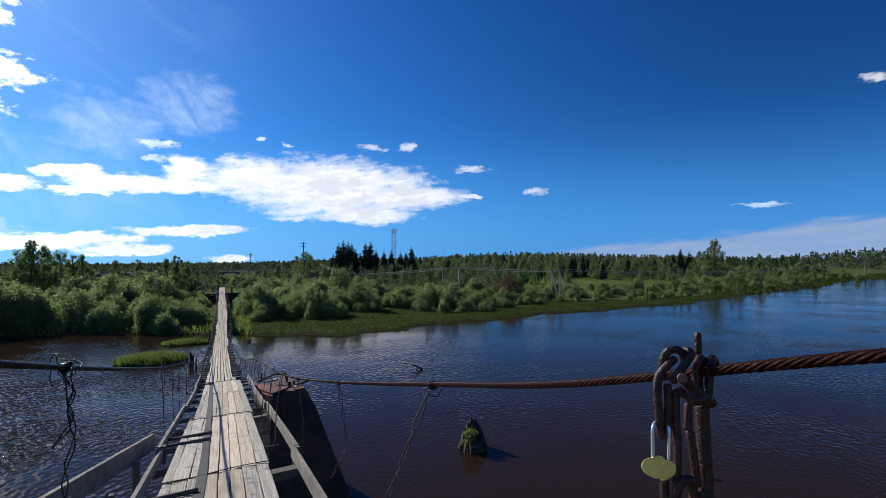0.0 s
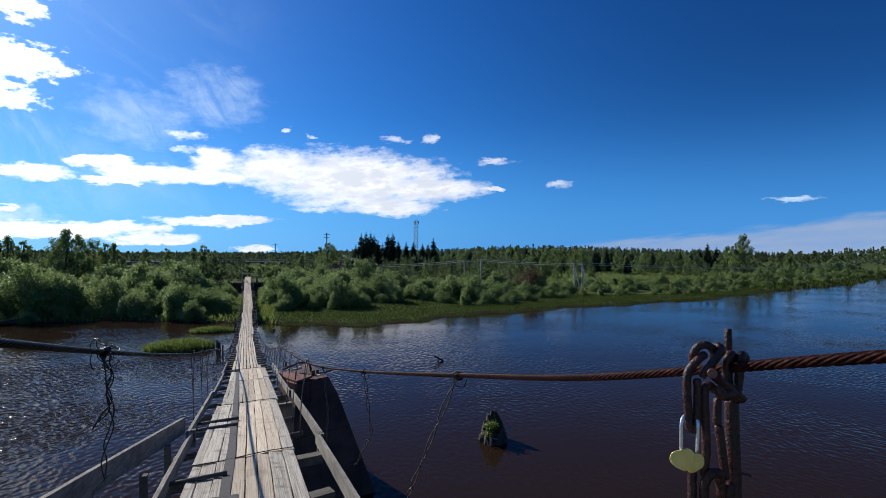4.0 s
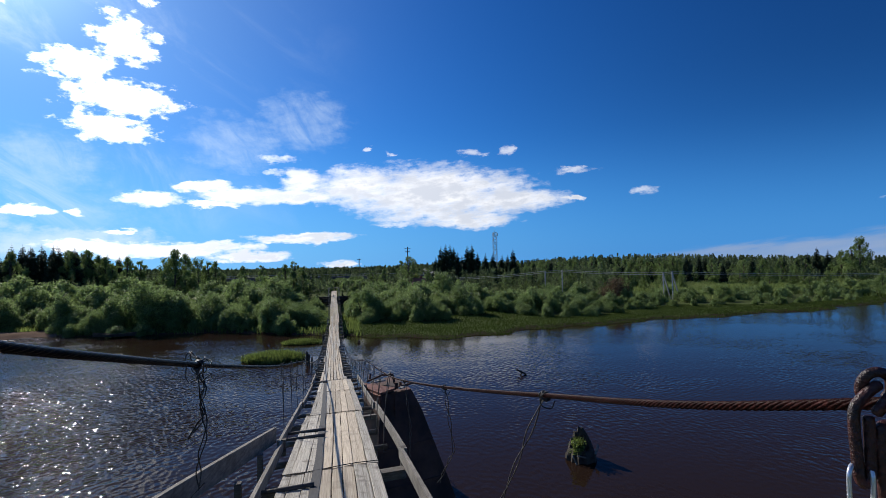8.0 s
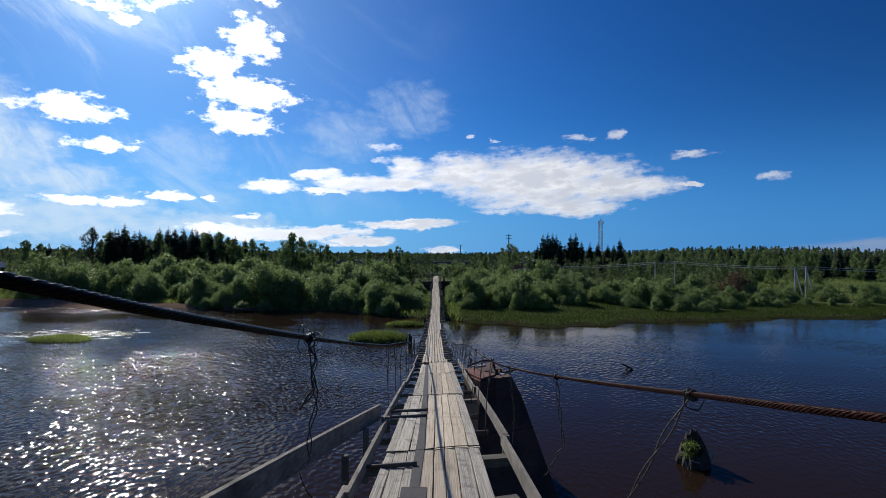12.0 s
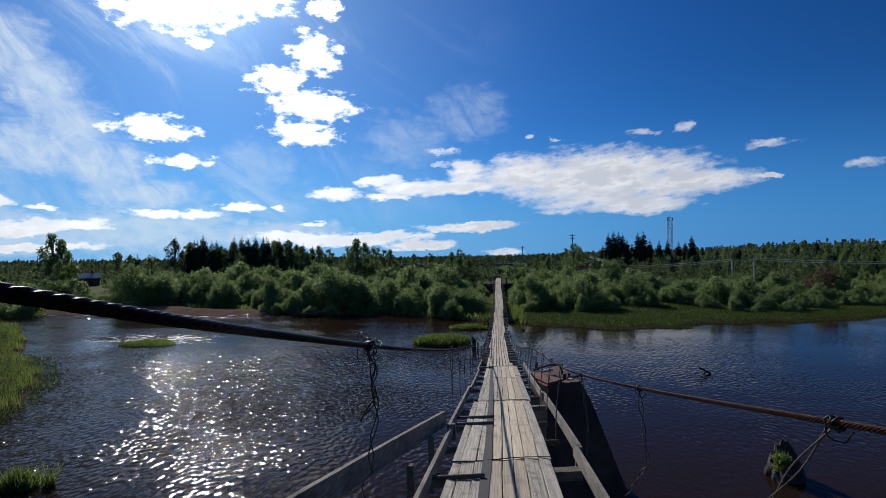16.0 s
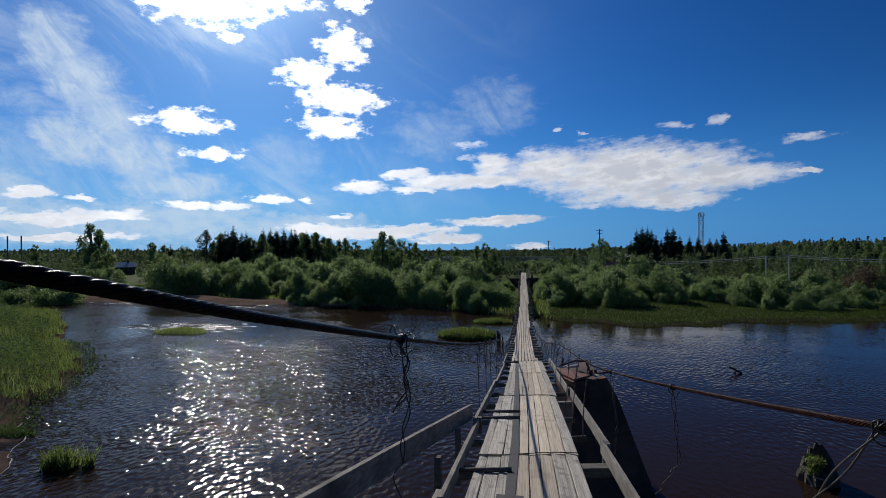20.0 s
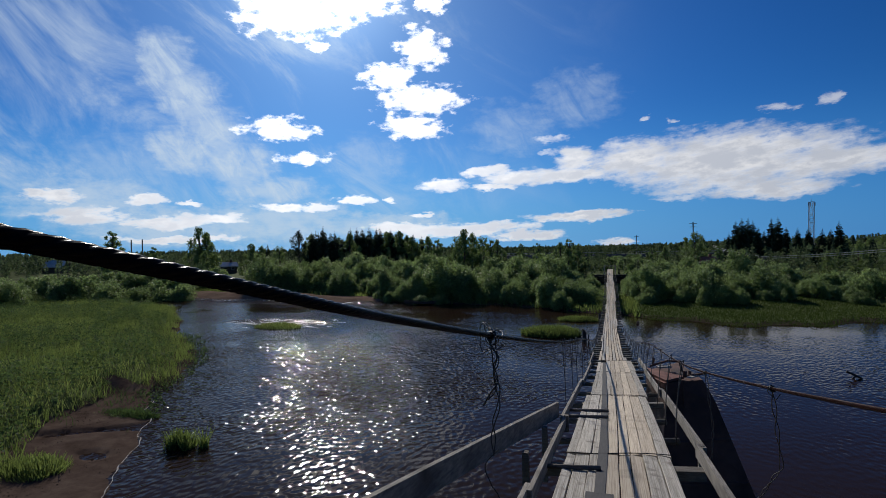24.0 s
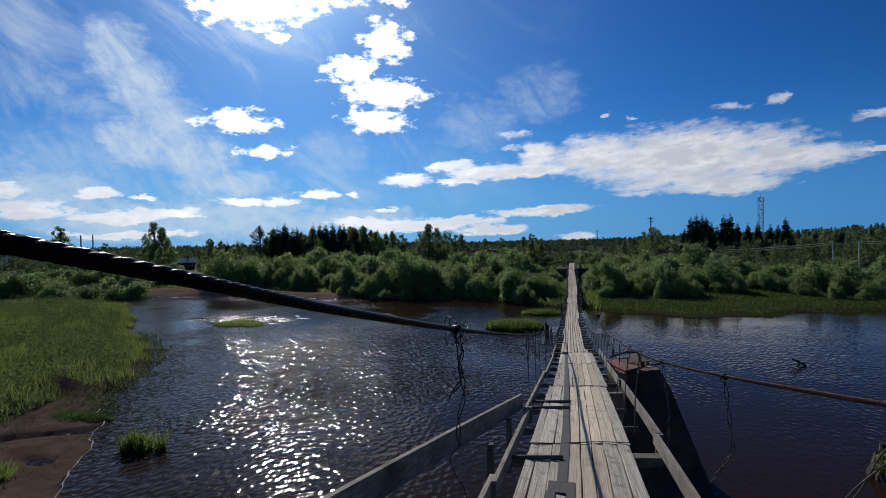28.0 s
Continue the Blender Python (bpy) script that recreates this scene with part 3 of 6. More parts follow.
def height_at(x, y):
    x, y = np.asarray(x, float), np.asarray(y, float)
    d = y - far_y(x)
    n = near_y(x) - y
    bed = -1.6
    far = bed + 1.45 * step(d, -7, -0.5) + 0.45 * step(d, -0.5, 3) + 0.5 * step(d, 8, 22) + 0.8 * step(d, 18, 60) + 2.0 * step(d, 60, 260)
    near = bed + 1.5 * step(n, -5, -0.1) + 0.35 * step(n, 0.1, 1.4) + 0.5 * step(n, 2.5, 6) + 5.5 * step(n, 3, 14) * step(x, -16, -4) * step(-y, -2, 8)
    sandbar = 0.5 * step(-np.abs(x + 62), -26, -8) * step(-np.abs(d - 2.0), -6, -1)
    roll = 0.12 * np.sin(x * 0.23 + y * 0.11) * step(np.maximum(d, n), 2, 10)
    # flat sand by the near shore, with a runnel and a puddle in it
    flat = step(x, -29.5, -27.5) * step(-x, 13.5, 15.5) * step(-y, -24.5, -22.5) * step(-n, -8.5, -5.5)
    near = near + flat * (np.minimum(near + 0.12, 0.085 + 0.012 * n) - near)
    u = np.clip(((x + 21.2) * -3.3 + (y - 19.2) * -2.4) / 16.65, 0, 1)
    runnel = np.hypot(x + 21.2 + 3.3 * u, y - 19.2 + 2.4 * u)
    near = near - 0.19 * np.exp(-(runnel / (0.36 + 0.10 * np.sin(x * 2))) ** 4) - 0.17 * np.exp(-(((x + 20.2) / 0.75) ** 2 + ((y - 15.85) / 0.45) ** 2) ** 2)
    near = near + flat * 0.012 * np.sin(x * 1.9 + 1) * np.sin(y * 2.3)
    return np.maximum(far, near) + sandbar + roll


def axis(lo, hi, fine_lo, fine_hi, fine, growth=1.16):
    pts = list(np.arange(fine_lo, fine_hi + fine, fine))
    s, v = fine, pts[-1]
    while v < hi:
        s *= growth
        v += s
        pts.append(v)
    s, v = fine, pts[0]
    while v > lo:
        s *= growth
        v -= s
        pts.insert(0, v)
    return np.array(pts)


gx, gy = axis(-3800, 3800, -112, 110, 0.9), axis(-1500, 4200, -14, 100, 0.9)
gx, gy = np.unique(np.concatenate([gx, np.arange(-28, -14, 0.26)])), np.unique(np.concatenate([gy, np.arange(12, 25, 0.26)]))
GX, GY = np.meshgrid(gx, gy)
GZ = height_at(GX, GY)
nx, ny = len(gx), len(gy)
me = bpy.data.meshes.new("ground")
me.vertices.add(nx * ny)
me.vertices.foreach_set("co", np.stack([GX, GY, GZ], -1).astype(np.float32).ravel())
I = np.arange(nx * ny).reshape(ny, nx)
Q = np.stack([I[:-1, :-1], I[:-1, 1:], I[1:, 1:], I[1:, :-1]], -1).reshape(-1, 4).astype(np.int32)
me.loops.add(Q.size)
me.loops.foreach_set("vertex_index", Q.ravel())
me.polygons.add(len(Q))
me.polygons.foreach_set("loop_start", np.arange(0, Q.size, 4, dtype=np.int32))
for m in (M_GROUND, M_MUD, M_SAND, M_WETSAND):
    me.materials.append(m)
CX, CY = (GX[:-1, :-1] + GX[1:, 1:]) / 2, (GY[:-1, :-1] + GY[1:, 1:]) / 2
D, N = CY - far_y(CX), near_y(CX) - CY
kind = np.zeros(CX.shape, np.int32)
kind[(D < 2.0) & (N < 3.2)] = 1
kind[(np.abs(CX + 62) < 27) & (D > -3) & (D < 7) & (N < 0)] = 2
kind[(N > -0.8) & (N < 6.3) & (CX > -29.5) & (CX < -10) & (CY < 24.3)] = 3
me.polygons.foreach_set("material_index", kind.ravel())
me.polygons.foreach_set("use_smooth", np.ones(len(Q), bool))
me.update(calc_edges=True)
tagged(new("ground", me), "grassy river banks with sand bars and mud at the edge", "ground", kind="structure")

bm = bmesh.new()
bmesh.ops.create_grid(bm, x_segments=4, y_segments=4, size=3700)
water = part("water", bm, M_WATER, None)
tagged(water, "dark peaty river water with wind ripples", "water", kind="structure")

# ---- the footbridge: its line ----
DECK_Y = (-3, 0, 5, 6.4, 11.6, 21.8, 33, 57, 80, 100, 106)
DECK_Z = (-1.5, -1.78, -2.26, -2.44, -3.22, -4.70, -5.75, -6.75, -6.30, -5.35, -5.1)
PROFILE = np.polyfit(DECK_Y, DECK_Z, 5)
END = 100.0


def deck_z(y):
    return EYE + float(np.polyval(PROFILE, y))


def axis_x(y):
    return -0.12 - 0.002 * y + 0.05 * math.sin(y * 0.11)


def curve_through(xs, zs):
    """A smooth interpolating function (cubic Hermite)."""
    xs, zs = np.array(xs, float), np.array(zs, float)
    m = np.gradient(zs, xs)

    def at(x):
        i = int(np.clip(np.searchsorted(xs, x) - 1, 0, len(xs) - 2))
        h = xs[i + 1] - xs[i]
        t = (x - xs[i]) / h
        if t < 0:
            return float(zs[0] + m[0] * (x - xs[0]))
        if t > 1:
            return float(zs[-1] + m[-1] * (x - xs[-1]))
        return float((2 * t ** 3 - 3 * t * t + 1) * zs[i] + (t ** 3 - 2 * t * t + t) * h * m[i] + (3 * t * t - 2 * t ** 3) * zs[i + 1] + (t ** 3 - t * t) * h * m[i + 1])
    return at


# cable heights from the eye level, and far out from the deck
far_z = [deck_z(y) - EYE + h for y, h in ((25, 0.62), (40, 0.36), (60, 0.22), (80, 0.36), (92, 0.9), (101, 1.7))]
left_rel = curve_through((-3.2, 0, 1.0, 2.0, 2.7, 3.9, 8.6, 14.8, 25, 40, 60, 80, 92, 101), [0.80, 0.172, -0.032, -0.256, -0.402, -0.645, -1.53, -2.55] + far_z)
right_rel = curve_through((-3.2, 0, 0.4, 1.1, 2.0, 3.9, 6.7, 14.8, 25, 40, 60, 80, 92, 101), [0.73, -0.03, -0.127, -0.315, -0.51, -0.905, -1.44, -2.62] + far_z)


def left_z(y):
    return EYE + left_rel(y)


def right_z(y):
    return EYE + right_rel(y)


LEFT_X, RIGHT_X = -0.92, 0.80
bridge = thing("suspension_footbridge", "narrow wooden suspension footbridge hung on two steel cables", "footbridge", at=(0, 0, 0))


def plank_mesh(x0, x1, y0, y1, thick, lift, seg, seed):
    """A plank that follows the deck's sag, with uneven ends and edges."""
    r = random.Random(seed)
    bm = bmesh.new()
    rows = []
    tilt = r.uniform(-0.010, 0.010)
    for i in range(seg + 1):
        y = y0 + (y1 - y0) * i / seg
        c = axis_x(y)
        z = deck_z(y) + lift + r.uniform(-0.003, 0.003)
        w = r.uniform(-0.006, 0.006)
        b = 0.005
        row = [(c + x0 + w, z - thick), (c + x0 + w, z - b - tilt), (c + x0 + w + b, z - tilt),
               (c + x1 + w - b, z + tilt), (c + x1 + w, z - b + tilt), (c + x1 + w, z - thick)]
        rows.append([bm.verts.new((x, y, zz)) for x, zz in row])
    for a, b in zip(rows, rows[1:]):
        for k in range(6):
            l = (k + 1) % 6
            bm.faces.new((a[k], a[l], b[l], b[k]))
    bm.faces.new(rows[0][::-1])
    bm.faces.new(rows[-1])
    bmesh.ops.recalc_face_normals(bm, faces=bm.faces)
    return bm


deck = thing("deck", "", "")
deck.parent = bridge
SECTIONS = [-2.6, 1.9, 6.98, 12.08, 17.5, 21.9]
SKEW = 0.27                             # the joints and beams run askew
for s in range(len(SECTIONS) - 1):
    r = random.Random(100 + s)
    y0, y1 = SECTIONS[s], SECTIONS[s + 1]
    shift = r.uniform(-0.05, 0.05) if s > 2 else 0.0
    edges = [-0.56, -0.45, -0.28, -0.115, 0.03, 0.17, 0.31, 0.49, 0.64]
    edges = [edges[0]] + [e + r.uniform(-0.012, 0.012) for e in edges[1:-1]] + [edges[-1]]
    for k in range(len(edges) - 1):
        lean = SKEW * ((edges[k] + edges[k + 1]) / 2 - 0.02)
        a = y0 + lean + r.uniform(0.0, 0.03) + 0.012
        b = y1 + lean + r.uniform(-0.03, 0.0) - 0.012
        if k < 2 and s == 4:
            b -= r.uniform(0.6, 1.6)
        if k == len(edges) - 2 and s == 3:
            b += 0.45
        if k == len(edges) - 2 and s == 4:
            a += 0.5
        x0, x1 = edges[k] + shift + 0.004, edges[k + 1] + shift - 0.004
        if k == len(edges) - 2:
            x1 += r.uniform(-0.04, 0.03)
        if k == 0:
            x0 += r.uniform(-0.05, 0.03)
        bmp = plank_mesh(x0, x1, a, b, 0.045, r.uniform(-0.004, 0.008), max(4, int((b - a) / 0.6)), 1000 + s * 20 + k)
        part("plank", bmp, M_PLANK if k in (3, 4, 5) or (k == 6 and s > 1) else M_PLANK_GREY, deck)
# farther out the boards are long and their ends lie staggered
r = random.Random(171)
lanes = [-0.53, -0.40, -0.26, -0.12, 0.02, 0.16, 0.29, 0.41, 0.53]
for k in range(len(lanes) - 1):
    a = 21.9 + SKEW * lanes[k]
    while a < END - 1.0:
        b = min(a + (r.uniform(3.6, 6.4) if a > 22.5 else r.uniform(1.5, 6.0)), END - 0.2)
        if END - b < 1.5:
            b = END - 0.2
        out = r.uniform(-0.05, 0.05)
        x0 = lanes[k] + 0.007 + (out if k == 0 else r.uniform(0, 0.008))
        x1 = lanes[k + 1] - 0.007 + (out if k == len(lanes) - 2 else -r.uniform(0, 0.008))
        bmp = plank_mesh(x0, x1, a + 0.008, b - 0.008, 0.045, r.uniform(-0.008, 0.012), max(3, int((b - a) / 1.2)), 3000 + k * 40 + int(a))
        part("plank", bmp, M_PLANK_GREY if r.random() < 0.4 else M_PLANK, deck)
        a = b

# cross beams under the deck, squared timber and round poles
beam_rows = [1.3, 3.1, 5.0, 6.65, 8.15, 9.65, 11.4, 13.05, 14.9, 16.7, 18.5, 20.1]
y = 21.6
while y < END:
    beam_rows.append(y)
    y += 1.15 if y < 45 else 1.3
r = random.Random(5)
for i, y in enumerate(beam_rows):
    c = axis_x(y)
    z = deck_z(y) - 0.05
    x0, x1 = c - 0.86 + r.uniform(-0.1, 0.06), c + 0.88 + r.uniform(-0.05, 0.1)
    sk = SKEW * 0.85 + r.uniform(-0.06, 0.06)
    big = i in (1, 2, 3)
    if (i % 3 == 1 or i == 5) and not big:
        v, f = tube([(x0, y - sk, z - 0.055), ((x0 + x1) / 2, y, z - 0.05), (x1, y + sk, z - 0.055)], 0.045, 8)
        part("cross_beam", mesh_of("cross_beam", v, f, M_BEAM, True), M_BEAM, bridge)
    else:
        bm = bmesh.new()
        hgt = 0.11 if big else 0.085
        box(bm, -(x1 - x0) / 2, (x1 - x0) / 2, -0.05 - 0.02 * big, 0.05 + 0.02 * big, -hgt, 0.0,
            Matrix.Translation(((x0 + x1) / 2, y, z)) @ Matrix.Rotation(sk, 4, "Z"))
        bmesh.ops.bevel(bm, geom=bm.edges[:], offset=0.008, segments=1)
        part("cross_beam", bm, M_BEAM, bridge)

# toe boards along both edges, laid over the beam ends
def toe_board(x, y0, y1, thick, tall, lift, seed, xa=0.0, za=0.0, name="toe_board"):
    r = random.Random(seed)
    bm = bmesh.new()
    rows = []
    n = max(2, int((y1 - y0) / 1.0))
    for i in range(n + 1):
        u = i / n
        y = y0 + (y1 - y0) * u
        xx = x + axis_x(y) + 0.12 + xa * (1 - u)
        z = deck_z(y) + lift + za * (1 - u)
        rows.append([bm.verts.new(p) for p in ((xx - thick / 2, y, z - tall), (xx + thick / 2, y, z - tall), (xx + thick / 2, y, z), (xx - thick / 2, y, z))])
    for a, b in zip(rows, rows[1:]):
        for k in range(4):
            bm.faces.new((a[k], a[(k + 1) % 4], b[(k + 1) % 4], b[k]))
    bm.faces.new(rows[0])
    bm.faces.new(rows[-1][::-1])
    bmesh.ops.recalc_face_normals(bm, faces=bm.faces)
    bmesh.ops.bevel(bm, geom=[e for e in bm.edges if e.is_manifold and e.calc_face_angle(0) > 0.5], offset=0.006, segments=1)
    return part(name, bm, M_BOARD, bridge)


for k, (a, b) in enumerate(((0.2, 5.2), (5.0, 8.7), (8.5, 14.0), (13.8, 19.5), (19.3, 24.5))):
    toe_board(LEFT_X + 0.02 + (0.045 if k % 2 else 0), a, b, 0.045, 0.15, 0.11, 60 + k)
for k, (a, b) in enumerate(((0.2, 7.45), (7.25, 12.9), (12.7, 18.0), (17.8, 22.5))):
    toe_board(RIGHT_X + 0.05 + (0.05 if k % 2 else 0), a, b, 0.045, 0.16, 0.12, 70 + k)
# the flared board at the entrance
toe_board(LEFT_X - 0.06, 1.2, 8.75, 0.05, 0.235, 0.30, 80, xa=-1.05, za=0.20, name="flared_board")
for x, y, h in ((LEFT_X - 0.10, 7.6, 0.75), (LEFT_X - 0.14, 6.2, 0.9), (RIGHT_X + 0.10, 7.35, 0.30), (LEFT_X + 0.11, 8.6, 0.25)):
    bm = bmesh.new()
    z = deck_z(y)
    box(bm, x - 0.035, x + 0.035, y - 0.04, y + 0.04, z + 0.13 - h, z + 0.13)
    bmesh.ops.bevel(bm, geom=bm.edges[:], offset=0.006, segments=1)
    part("stub_post", bm, M_BEAM, bridge)
# loose sticks laid across the left planks
for x0, x1, y, sk in ((-0.92, -0.19, 9.82, 0.02), (-0.97, -0.19, 9.22, 0.02), (-0.89, -0.25, 6.17, 0.02), (-0.92, -0.60, 4.72, 0.03)):
    z0 = deck_z(y) + 0.035
    v, f = tube([(x0, y - sk, z0 - 0.03), (x1, y + sk, z0)], 0.026, 8)
    part("cross_stick", mesh_of("cross_stick", v, f, M_BEAM, True), M_BEAM, bridge)

# shadow band along the boards, shaped as a dark strip ending in a notched patch
def strip_mesh(x_at, half, y0, y1, n, lift):
    bm = bmesh.new()
    rows = []
    for i in range(n + 1):
        y = y0 + (y1 - y0) * i / n
        z = deck_z(y) + lift
        c, h = x_at(y), half * (1 + 0.07 * math.sin(y * 2.1))
        rows.append([bm.verts.new(p) for p in ((c - h, y, z - 0.012), (c - h, y, z), (c + h, y, z), (c + h, y, z - 0.012))])
    for a, b in zip(rows, rows[1:]):
        for k in range(3):
            bm.faces.new((a[k], a[k + 1], b[k + 1], b[k]))
    bm.faces.new(rows[0][::-1])
    bm.faces.new(rows[-1])
    bmesh.ops.recalc_face_normals(bm, faces=bm.faces)
    return bm


strip_x = lambda y: float(np.interp(y, (4.9, 7.4, 12.0, 20.7), (-0.25, -0.24, -0.29, -0.42)))
strip = thing("deck_strip", "long dark strip standing for a shadow along the pale deck boards", "strip")
part("long_strip", strip_mesh(strip_x, 0.052, 5.42, 20.7, 30, 0.016), M_SHADOW_BAND, strip)
part("end_patch", strip_mesh(strip_x, 0.135, 5.14, 5.45, 2, 0.015), M_SHADOW_BAND, strip)
for dx in (-0.095, 0.085):
    part("end_tongue", strip_mesh(lambda y: strip_x(y) + dx, 0.045, 4.86, 5.15, 2, 0.0145), M_SHADOW_BAND, strip)

# ---- cables: twisted strands near, plain rope far ----
def twisted(x, zf, y0, y1, radius, lay, mat, name, groove):
    """A wire rope as one skin: six strands show as a lobed section that turns along its length."""
    n = int((y1 - y0) / (lay / 10))
    sides = 36
    V, F = [], []
    for i in range(n + 1):
        y = y0 + (y1 - y0) * i / n
        ph = 2 * math.pi * y / lay
        z = zf(y)
        for k in range(sides):
            own = 2 * math.pi * k / sides
            a = own + ph
            rr = radius * (1 - groove + groove * abs(math.cos(3 * own)) ** 0.6)
            V.append((x + rr * math.cos(a), y, z + rr * math.sin(a)))
    for i in range(n):
        for k in range(sides):
            l = (k + 1) % sides
            F.append((i * sides + k, i * sides + l, (i + 1) * sides + l, (i + 1) * sides + k))
    return mesh_of(name, V, F, mat, True)


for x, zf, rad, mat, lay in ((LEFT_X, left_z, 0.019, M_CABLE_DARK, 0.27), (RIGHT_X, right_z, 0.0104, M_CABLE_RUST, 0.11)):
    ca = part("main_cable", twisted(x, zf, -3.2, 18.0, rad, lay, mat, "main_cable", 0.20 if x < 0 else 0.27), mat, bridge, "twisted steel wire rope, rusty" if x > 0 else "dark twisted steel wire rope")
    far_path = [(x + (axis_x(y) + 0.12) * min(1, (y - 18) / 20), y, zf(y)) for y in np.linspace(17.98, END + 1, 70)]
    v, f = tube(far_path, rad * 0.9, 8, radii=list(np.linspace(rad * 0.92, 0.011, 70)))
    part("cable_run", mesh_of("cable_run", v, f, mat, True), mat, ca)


def cable_x(side, y):
    return (LEFT_X if side < 0 else RIGHT_X) + (axis_x(y) + 0.12) * min(1, max(0, (y - 18) / 20))


# hangers: doubled wire from the cable to the beam ends
r = random.Random(9)
for side in (-1, 1):
    for i, y in enumerate(beam_rows):
        if y < (8.2 if side < 0 else 7.0) or (y > 45 and i % 2):
            continue
        cx, cz = cable_x(side, y), (left_z if side < 0 else right_z)(y)
        bx = axis_x(y) + side * 0.80
        bz = deck_z(y) - 0.10
        rad = 0.0062 if y < 25 else 0.008
        sway = r.uniform(-0.03, 0.03)
        loop = [(cx + 0.02, y + 0.03, cz), (cx, y, cz + 0.03), (cx - 0.02, y - 0.03, cz)]
        p1 = [loop[1], loop[0], ((cx + bx) / 2 + sway, y + 0.02, (cz + bz) / 2), (bx, y + 0.01, bz)]
        p2 = [loop[1], loop[2], ((cx + bx) / 2 + sway, y - 0.02, (cz + bz) / 2), (bx, y - 0.01, bz)]
        paths = [(smooth_line(p1, 9), rad, False)] + ([(smooth_line(p2, 9), rad, False)] if y < 40 else [])
        part("hanger_wire", tubes("hanger_wire", paths, M_WIRE_GREY, 5), M_WIRE_GREY, bridge)

# ---- plants ----
def leaf_quads(P, length, width, up=0.3, seed=0, face=None):
    """Quads of the given size at points P, turned at random, leaning upward by up; face: outward directions that they lie across."""
    g = np.random.default_rng(seed)
    n = len(P)
    a = g.normal(size=(n, 3))
    if face is not None:
        nrm = face + 0.55 * g.normal(size=(n, 3))
        nrm /= np.linalg.norm(nrm, axis=1, keepdims=True)
        a = np.cross(nrm, g.normal(size=(n, 3)))
        a /= np.linalg.norm(a, axis=1, keepdims=True) + 1e-9
        b = np.cross(nrm, a)
        s = g.uniform(0.65, 1.35, (n, 1))
        a, b = a * s * length / 2, b * s * width / 2
        return np.stack([P - a, P + b - a * 0.1, P + a, P - b - a * 0.1], 1)
    a[:, 2] = np.abs(a[:, 2]) * (0.4 + up)
    a /= np.linalg.norm(a, axis=1, keepdims=True)
    b = np.cross(a, g.normal(size=(n, 3)))
    b /= np.linalg.norm(b, axis=1, keepdims=True) + 1e-9
    s = g.uniform(0.65, 1.3, (n, 1))
    a, b = a * s * length / 2, b * s * width / 2
    return np.stack([P - a, P + b - a * 0.1, P + a, P - b - a * 0.1], 1)


def lobes_points(lobes, n, seed, shell=0.35):
    g = np.random.default_rng(seed)
    vol = np.array([l[3] * l[4] for l in lobes])
    pick = g.choice(len(lobes), n, p=vol / vol.sum())
    d = g.normal(size=(n, 3))
    d /= np.linalg.norm(d, axis=1, keepdims=True)
    rad = 1 - shell * g.random(n) ** 1.5 + 0.06 * g.normal(size=n)
    L = np.array(lobes)[pick]
    P = L[:, :3] + d * rad[:, None] * np.stack([L[:, 3], L[:, 3], L[:, 4]], 1)
    k = P[:, 2] > 0.02
    return P[k], d[k]


def bush_meshes(seed, w, h, n, leaf, mat, m=16):
    """A many-stemmed bush: stems and a crown of many upright leafy clumps."""
    r = random.Random(seed)
    lobes = []
    for i in range(r.randint(20, 26)):
        a, q = r.uniform(0, 6.28), r.random() ** 0.6
        rr = r.uniform(0.095, 0.20) * w
        top = h * (0.98 - 0.45 * q * q) * r.uniform(0.68, 1.0)
        lz = top - rr * 1.2
        lobes.append((math.cos(a) * q * w * 0.44, math.sin(a) * q * w * 0.44, lz, rr, rr * r.uniform(1.0, 1.7)))
        if i % 2:
            lobes.append((math.cos(a) * q * w * 0.47, math.sin(a) * q * w * 0.47, lz * 0.42, rr * 1.15, max(0.3, lz * 0.5)))
    P, NRM = lobes_points(lobes, n, seed, 0.5)
    # upright shoots break the outline
    g = np.random.default_rng(seed + 5)
    shoots = []
    for l in lobes[::2]:
        for k in range(5):
            x, y = l[0] + g.normal() * l[3] * 0.5, l[1] + g.normal() * l[3] * 0.5
            top = l[2] + l[4] * g.uniform(0.95, 1.3)
            shoots.append(np.stack([x + g.normal(size=m) * 0.07, y + g.normal(size=m) * 0.07, top - g.random(m) * l[4] * 0.8], 1))
    S = np.vstack(shoots)
    crown = quad_mesh("crown", np.concatenate([leaf_quads(P, leaf, leaf * 0.5, 0.8, seed + 1, NRM), leaf_quads(S, leaf, leaf * 0.42, 0.8, seed + 2)]), mat)
    paths = []
    for i in range(9):
        l = lobes[2 * i]
        paths.append((smooth_line([(r.uniform(-.2, .2), r.uniform(-.2, .2), -0.3), (l[0] * 0.5, l[1] * 0.5, l[2] * 0.5), (l[0], l[1], l[2])], 5), 0.045, False))
    return tubes("stem", paths, M_BARK, 5), crown


